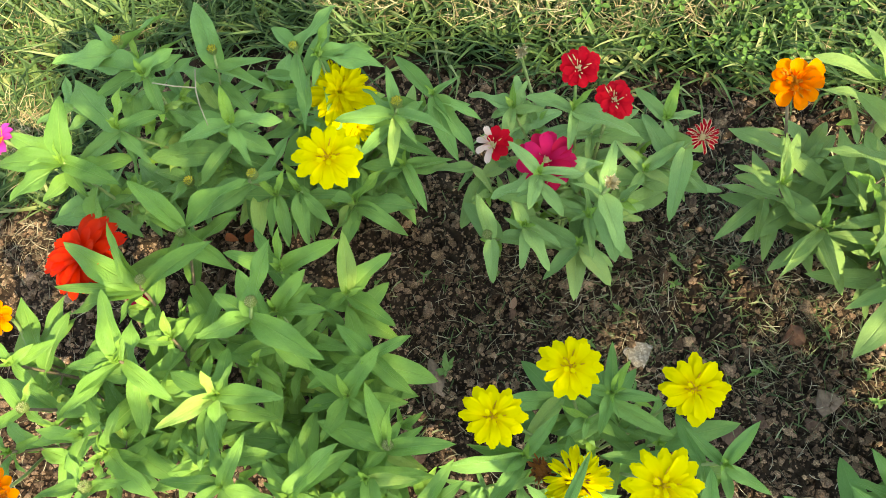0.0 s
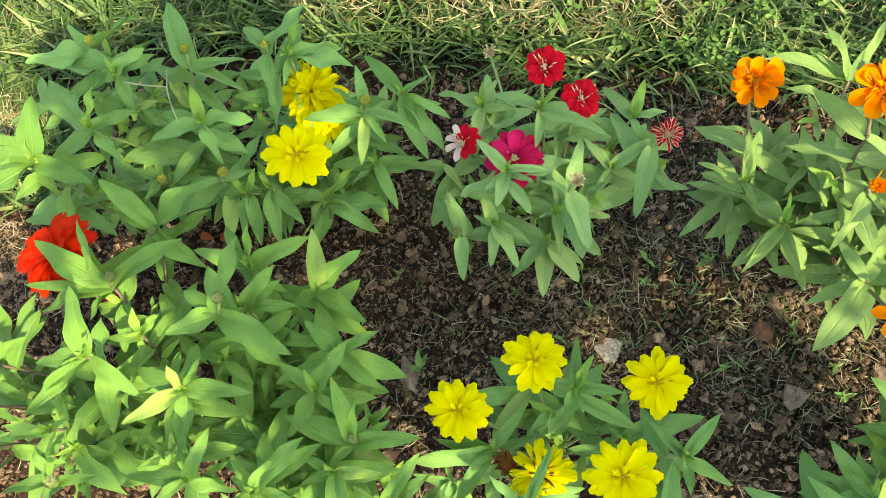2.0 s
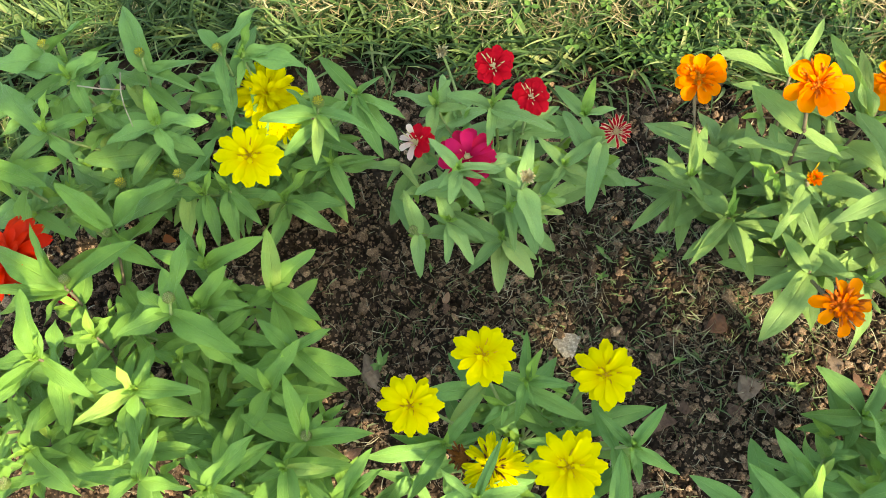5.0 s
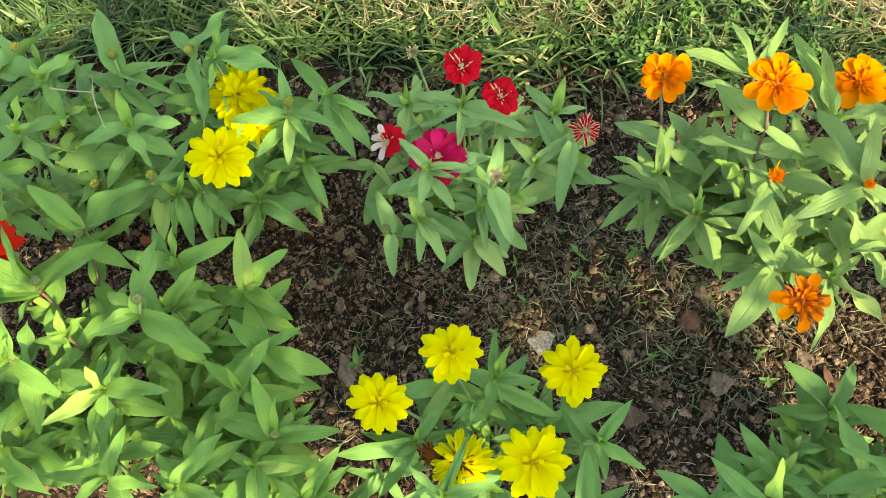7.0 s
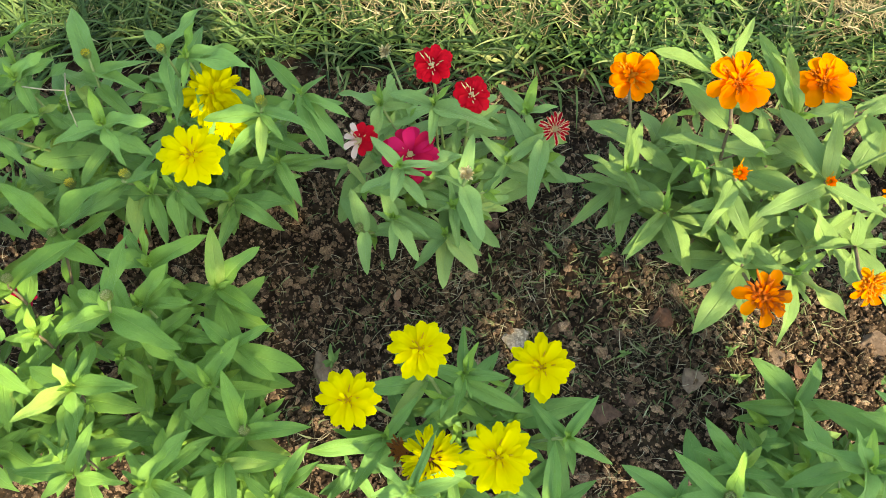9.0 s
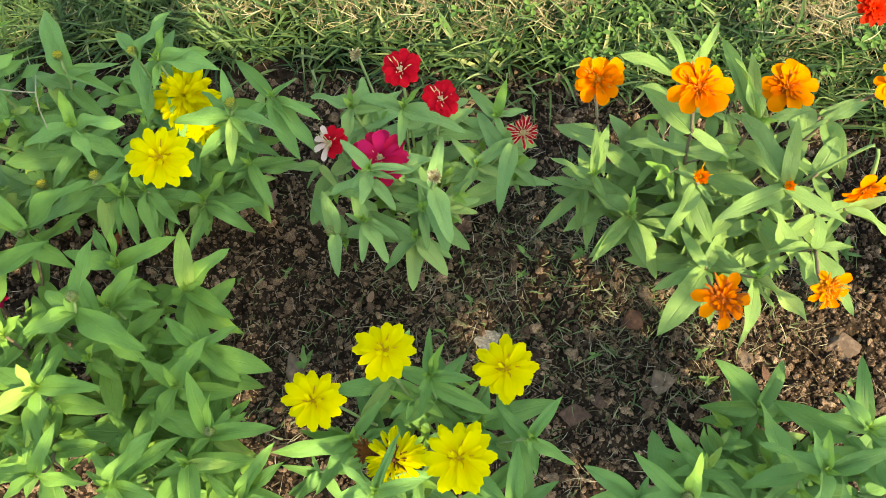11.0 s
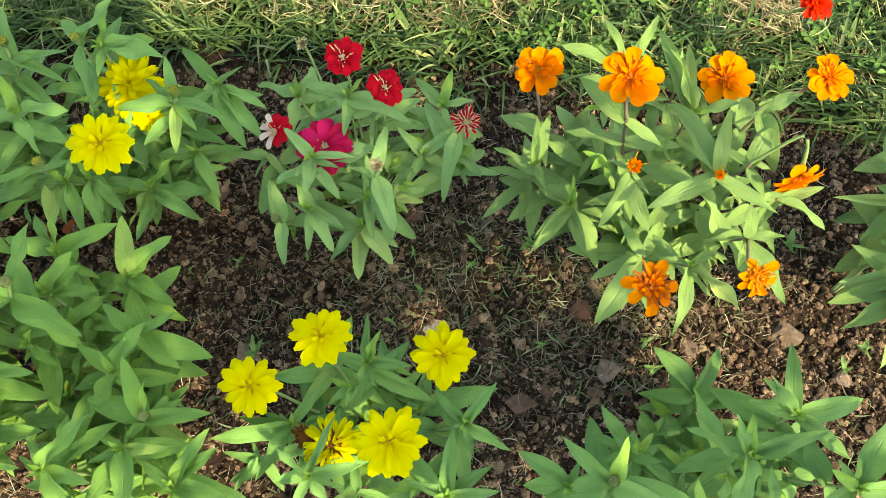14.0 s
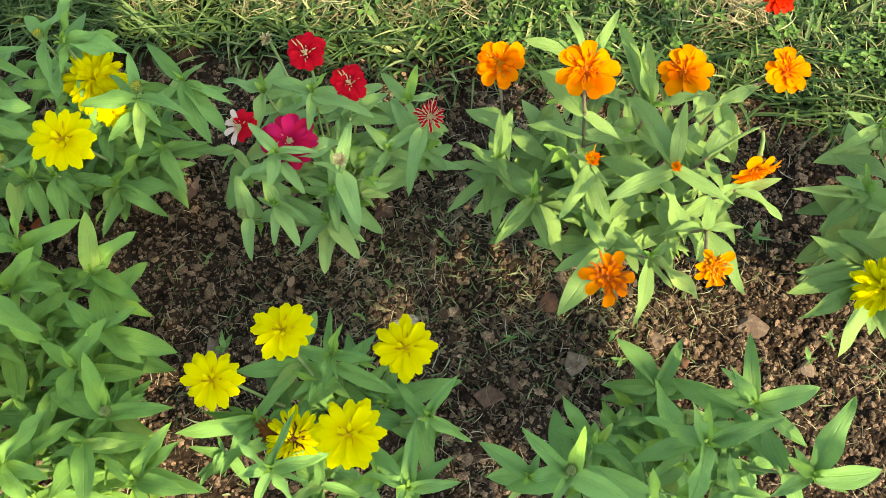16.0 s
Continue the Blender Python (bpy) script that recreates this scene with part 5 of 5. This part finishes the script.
hook = bez(Vector((0.365, 0.280, 0.235)), Vector((0.385, 0.285, 0.262)), Vector((0.402, 0.291, 0.290)), Vector((0.410, 0.292, 0.288)), 6) + bez(Vector((0.414, 0.288, 0.286)), Vector((0.417, 0.283, 0.280)), Vector((0.417, 0.275, 0.268)), Vector((0.416, 0.266, 0.257)), 4)
v, f = tube(hook, [0.0018] * 9 + [0.0022, 0.0026, 0.0034])
part("stem", mesh_of("stem", v, f, [STEM]), p.ob, label="hooked green flower stalk")
flower(p, 0.358, 0.161, 0.262, 0.044, "ragged", -80, 46, foot=(0.366, 0.206, 0.234))
flower(p, 0.250, 0.268, 0.278, 0.024, "opening", -90, 20, foot=(0.253, 0.269, 0.258))
flower(p, 0.325, 0.252, 0.290, 0.016, "opening", -90, 20, foot=(0.327, 0.254, 0.277))

p = Plant(0.324, -0.006, "green zinnia with pointed leaves and no flowers", 30, LEAF, 3, slim=0.93)
shoot(p, 0.328, 0.065, 0.135, "tip", (128, 6.5, 4), (59, 5.8, 10), (177, 5.8, -5), (-4, 5.2, -6), (-113, 3.8, -15))
shoot(p, 0.338, 0.001, 0.245, "tip", (156, 5.9, 5, 0.34), (89, 4.0, 30), (16, 7.6, 4, 0.24), (-58, 2.1, 0), (-107, 5.8, -15, 0.34), (109, 4.0, 22))
shoot(p, 0.250, 0.004, 0.190, "tip", (124, 5.7, 10), (52, 2.8, 32), (-40, 5.2, -6), (-166, 3.3, -18), (14, 3.2, -9))
shoot(p, 0.215, -0.024, 0.248, (0.214, -0.021, 0.257), (136, 6.0, 5), (73, 4.7, 25), (-25, 6.0, -5, 0.4), (-124, 3.3, -9))
shoot(p, 0.182, -0.027, 0.200, "tip", (145, 5.8, 0), (66, 2.8, 21), (-135, 3.3, -9), (-56, 2.4, -24))
shoot(p, 0.404, 0.039, 0.200, "tip", (88, 7.1, 12, 0.25), (13, 6.9, 4), (122, 4.5, 13), (135, 5.0, 17), (-39, 6.6, -9), (162, 4.7, 0))
shoot(p, 0.440, -0.028, 0.220, "tip", (55, 8.8, 7, 0.26), (-155, 4.3, 0), (119, 3.0, 10), (4, 6.8, -4), (-25, 3.7, -8), (149, 3.6, 25))
shoot(p, 0.282, -0.049, 0.260, "none", (94, 3.6, 34))
shoot(p, 0.331, -0.004, 0.140, "none", (142, 4.0, -14), (-25, 4.1, -14), (-101, 3.6, -16), (75, 3.6, 0))
shoot(p, 0.414, -0.005, 0.150, "none", (170, 3.4, 0), (-15, 4.5, -13), (-92, 4.0, -15), (61, 3.2, 0))
shoot(p, 0.381, -0.042, 0.180, "none", (-153, 3.6, -16), (-8, 3.7, 0), (96, 3.8, 15))

p = Plant(0.573, 0.222, "zinnia with a yellow flower at the bed's edge", 31, LEAF_GREY, 3)
shoot(p, 0.551, 0.255, 0.200, "tip", (173, 7.6, 0, 0.18), (94, 3.4, 26), (-106, 4.2, -7, 0.26), (-144, 6.5, -9), (3, 4.1, 0))
shoot(p, 0.548, 0.170, 0.190, "none", (140, 7.1, 0, 0.24), (175, 7.3, -8, 0.26), (-170, 8.7, -10, 0.24), (-151, 8.9, -6, 0.2), (-120, 9.8, 0, 0.32), (131, 4.3, -14), (-84, 6.7, -9))
shoot(p, 0.582, 0.333, 0.200, "tip", (150, 4.2, 7), (-155, 5.6, -5), (47, 3.6, 16), (-91, 3.4, -17))
shoot(p, 0.564, 0.227, 0.290, "tip", (179, 3.6, 0), (-1, 3.1, 0), (90, 3.1, 19), (-92, 3.7, -16))
shoot(p, 0.558, 0.170, 0.280, "tip", (-163, 3.4, 0), (9, 3.2, 0), (100, 3.2, 18), (-84, 3.6, -16))
shoot(p, 0.596, 0.294, 0.270, "tip", (-173, 4.0, 0), (9, 3.4, 0), (99, 3.4, 17), (-85, 3.9, -15))
shoot(p, 0.568, 0.119, 0.270, "tip", (-163, 3.4, 0), (-1, 3.0, 0), (90, 3.1, 19), (-90, 3.1, -19))
shoot(p, 0.618, 0.212, 0.250, "none", (-173, 3.9, 0), (-1, 3.8, 0), (87, 3.9, 15), (-93, 3.9, -15))
flower(p, 0.537, 0.147, 0.220, 0.062, "frilled", -150, 28)

p = Plant(0.530, 0.620, "red-flowered zinnia at the edge of the lawn", 32, LEAF_WARM, 1)
flower(p, 0.518, 0.533, 0.160, 0.046, "scarlet", -80, 20)



# ---- weeds and fallen bits on the bed ----
WEED = leaf_material("weed_leaf", (0.09, 0.19, 0.045), (0.17, 0.30, 0.08), (0.22, 0.34, 0.11))
FALLEN = plain_material("withered_leaf", (0.20, 0.10, 0.06), (0.42, 0.26, 0.17), 60.0, 0.8)
WEED_LEAVES = [leaf_mesh(leaf_rng, WEED) for _ in range(4)]
FALLEN_LEAVES = [leaf_mesh(leaf_rng, FALLEN) for _ in range(4)]


def weed(x, y, size, count, seed):
    rng = random.Random(seed)
    ob = tagged(new("weed_seedling"), "small green weed seedling growing in the soil", "weed", "weed seedlings")
    z = ground_height(x, y)
    ob.matrix_basis = Matrix.Translation((x, y, z))
    v, f = tube([Vector((x, y, z - 0.004)), Vector((x, y, z + size * 0.5))], [0.0008, 0.0006], 5)
    part("stem", mesh_of("stem", v, f, [STEM]), ob)
    for k in range(count):
        m = Matrix.Translation((x, y, z + size * rng.uniform(0.2, 0.5))) @ Matrix.Rotation(radians(360 * k / count + rng.uniform(-50, 50)), 4, "Z") @ Matrix.Rotation(radians(-rng.uniform(0, 60)), 4, "Y")
        s = size * rng.uniform(0.35, 1.0)
        part("leaf", rng.choice(WEED_LEAVES), ob, m @ Matrix.Diagonal((s, s * rng.uniform(0.22, 0.42), s, 1)))


def fallen_leaf(x, y, length, turn, seed):
    rng = random.Random(seed)
    ob = tagged(new("fallen_leaf", FALLEN_LEAVES[seed % 4]), "withered pinkish brown leaf lying on the soil", "leaf", "fallen leaves")
    ob.matrix_basis = pose(x, y, ground_height(x, y) + 0.007, rng.uniform(-10, 10), rng.uniform(-6, 6), turn) @ Matrix.Diagonal((length, length * 0.6, length, 1))


RUST = plain_material("withered_petal", (0.26, 0.06, 0.015), (0.52, 0.16, 0.045), 50.0, 0.8)
for x, y, length, turn, seed in ((-0.499, 0.311, 0.022, -20, 2), (-0.467, 0.301, 0.024, 60, 3), (-0.474, 0.309, 0.018, 10, 8)):
    ob = tagged(new("fallen_petal", swap(FALLEN_LEAVES[seed % 4], RUST)), "withered rust-orange petal lying under the leaves", "petal", "fallen petals")
    ob.matrix_basis = pose(x, y, ground_height(x, y) + 0.007, 8, -6, turn) @ Matrix.Diagonal((length, length * 0.55, length, 1))
weed(-0.189, 0.136, 0.030, 5, 1)
weed(-0.127, 0.261, 0.014, 3, 2)
weed(0.078, 0.308, 0.014, 4, 3)
weed(0.028, 0.215, 0.015, 4, 4)
weed(-0.286, 0.244, 0.016, 3, 5)
weed(0.173, 0.275, 0.024, 6, 6)
weed(0.097, 0.278, 0.018, 4, 7)
weed(0.269, 0.194, 0.016, 4, 8)
weed(0.510, 0.272, 0.026, 6, 9)
weed(0.579, 0.135, 0.024, 4, 10)
weed(0.490, 0.107, 0.020, 4, 11)
weed(0.553, 0.107, 0.022, 4, 12)
weed(0.321, 0.110, 0.018, 4, 13)
weed(-0.223, 0.259, 0.016, 4, 14)
weed(0.017, 0.266, 0.015, 4, 15)
weed(0.093, 0.249, 0.018, 5, 16)
weed(-0.011, 0.174, 0.017, 5, 17)
weed(0.183, 0.141, 0.020, 5, 18)
weed(0.314, 0.145, 0.018, 4, 19)
weed(-0.411, -0.034, 0.020, 4, 20)
fallen_leaf(-0.256, 0.343, 0.026, 60, 1)
fallen_leaf(-0.248, 0.358, 0.022, 80, 4)
fallen_leaf(0.392, 0.109, 0.018, 100, 5)
fallen_leaf(-0.226, 0.023, 0.020, 30, 6)
fallen_leaf(-0.109, 0.216, 0.016, 70, 7)
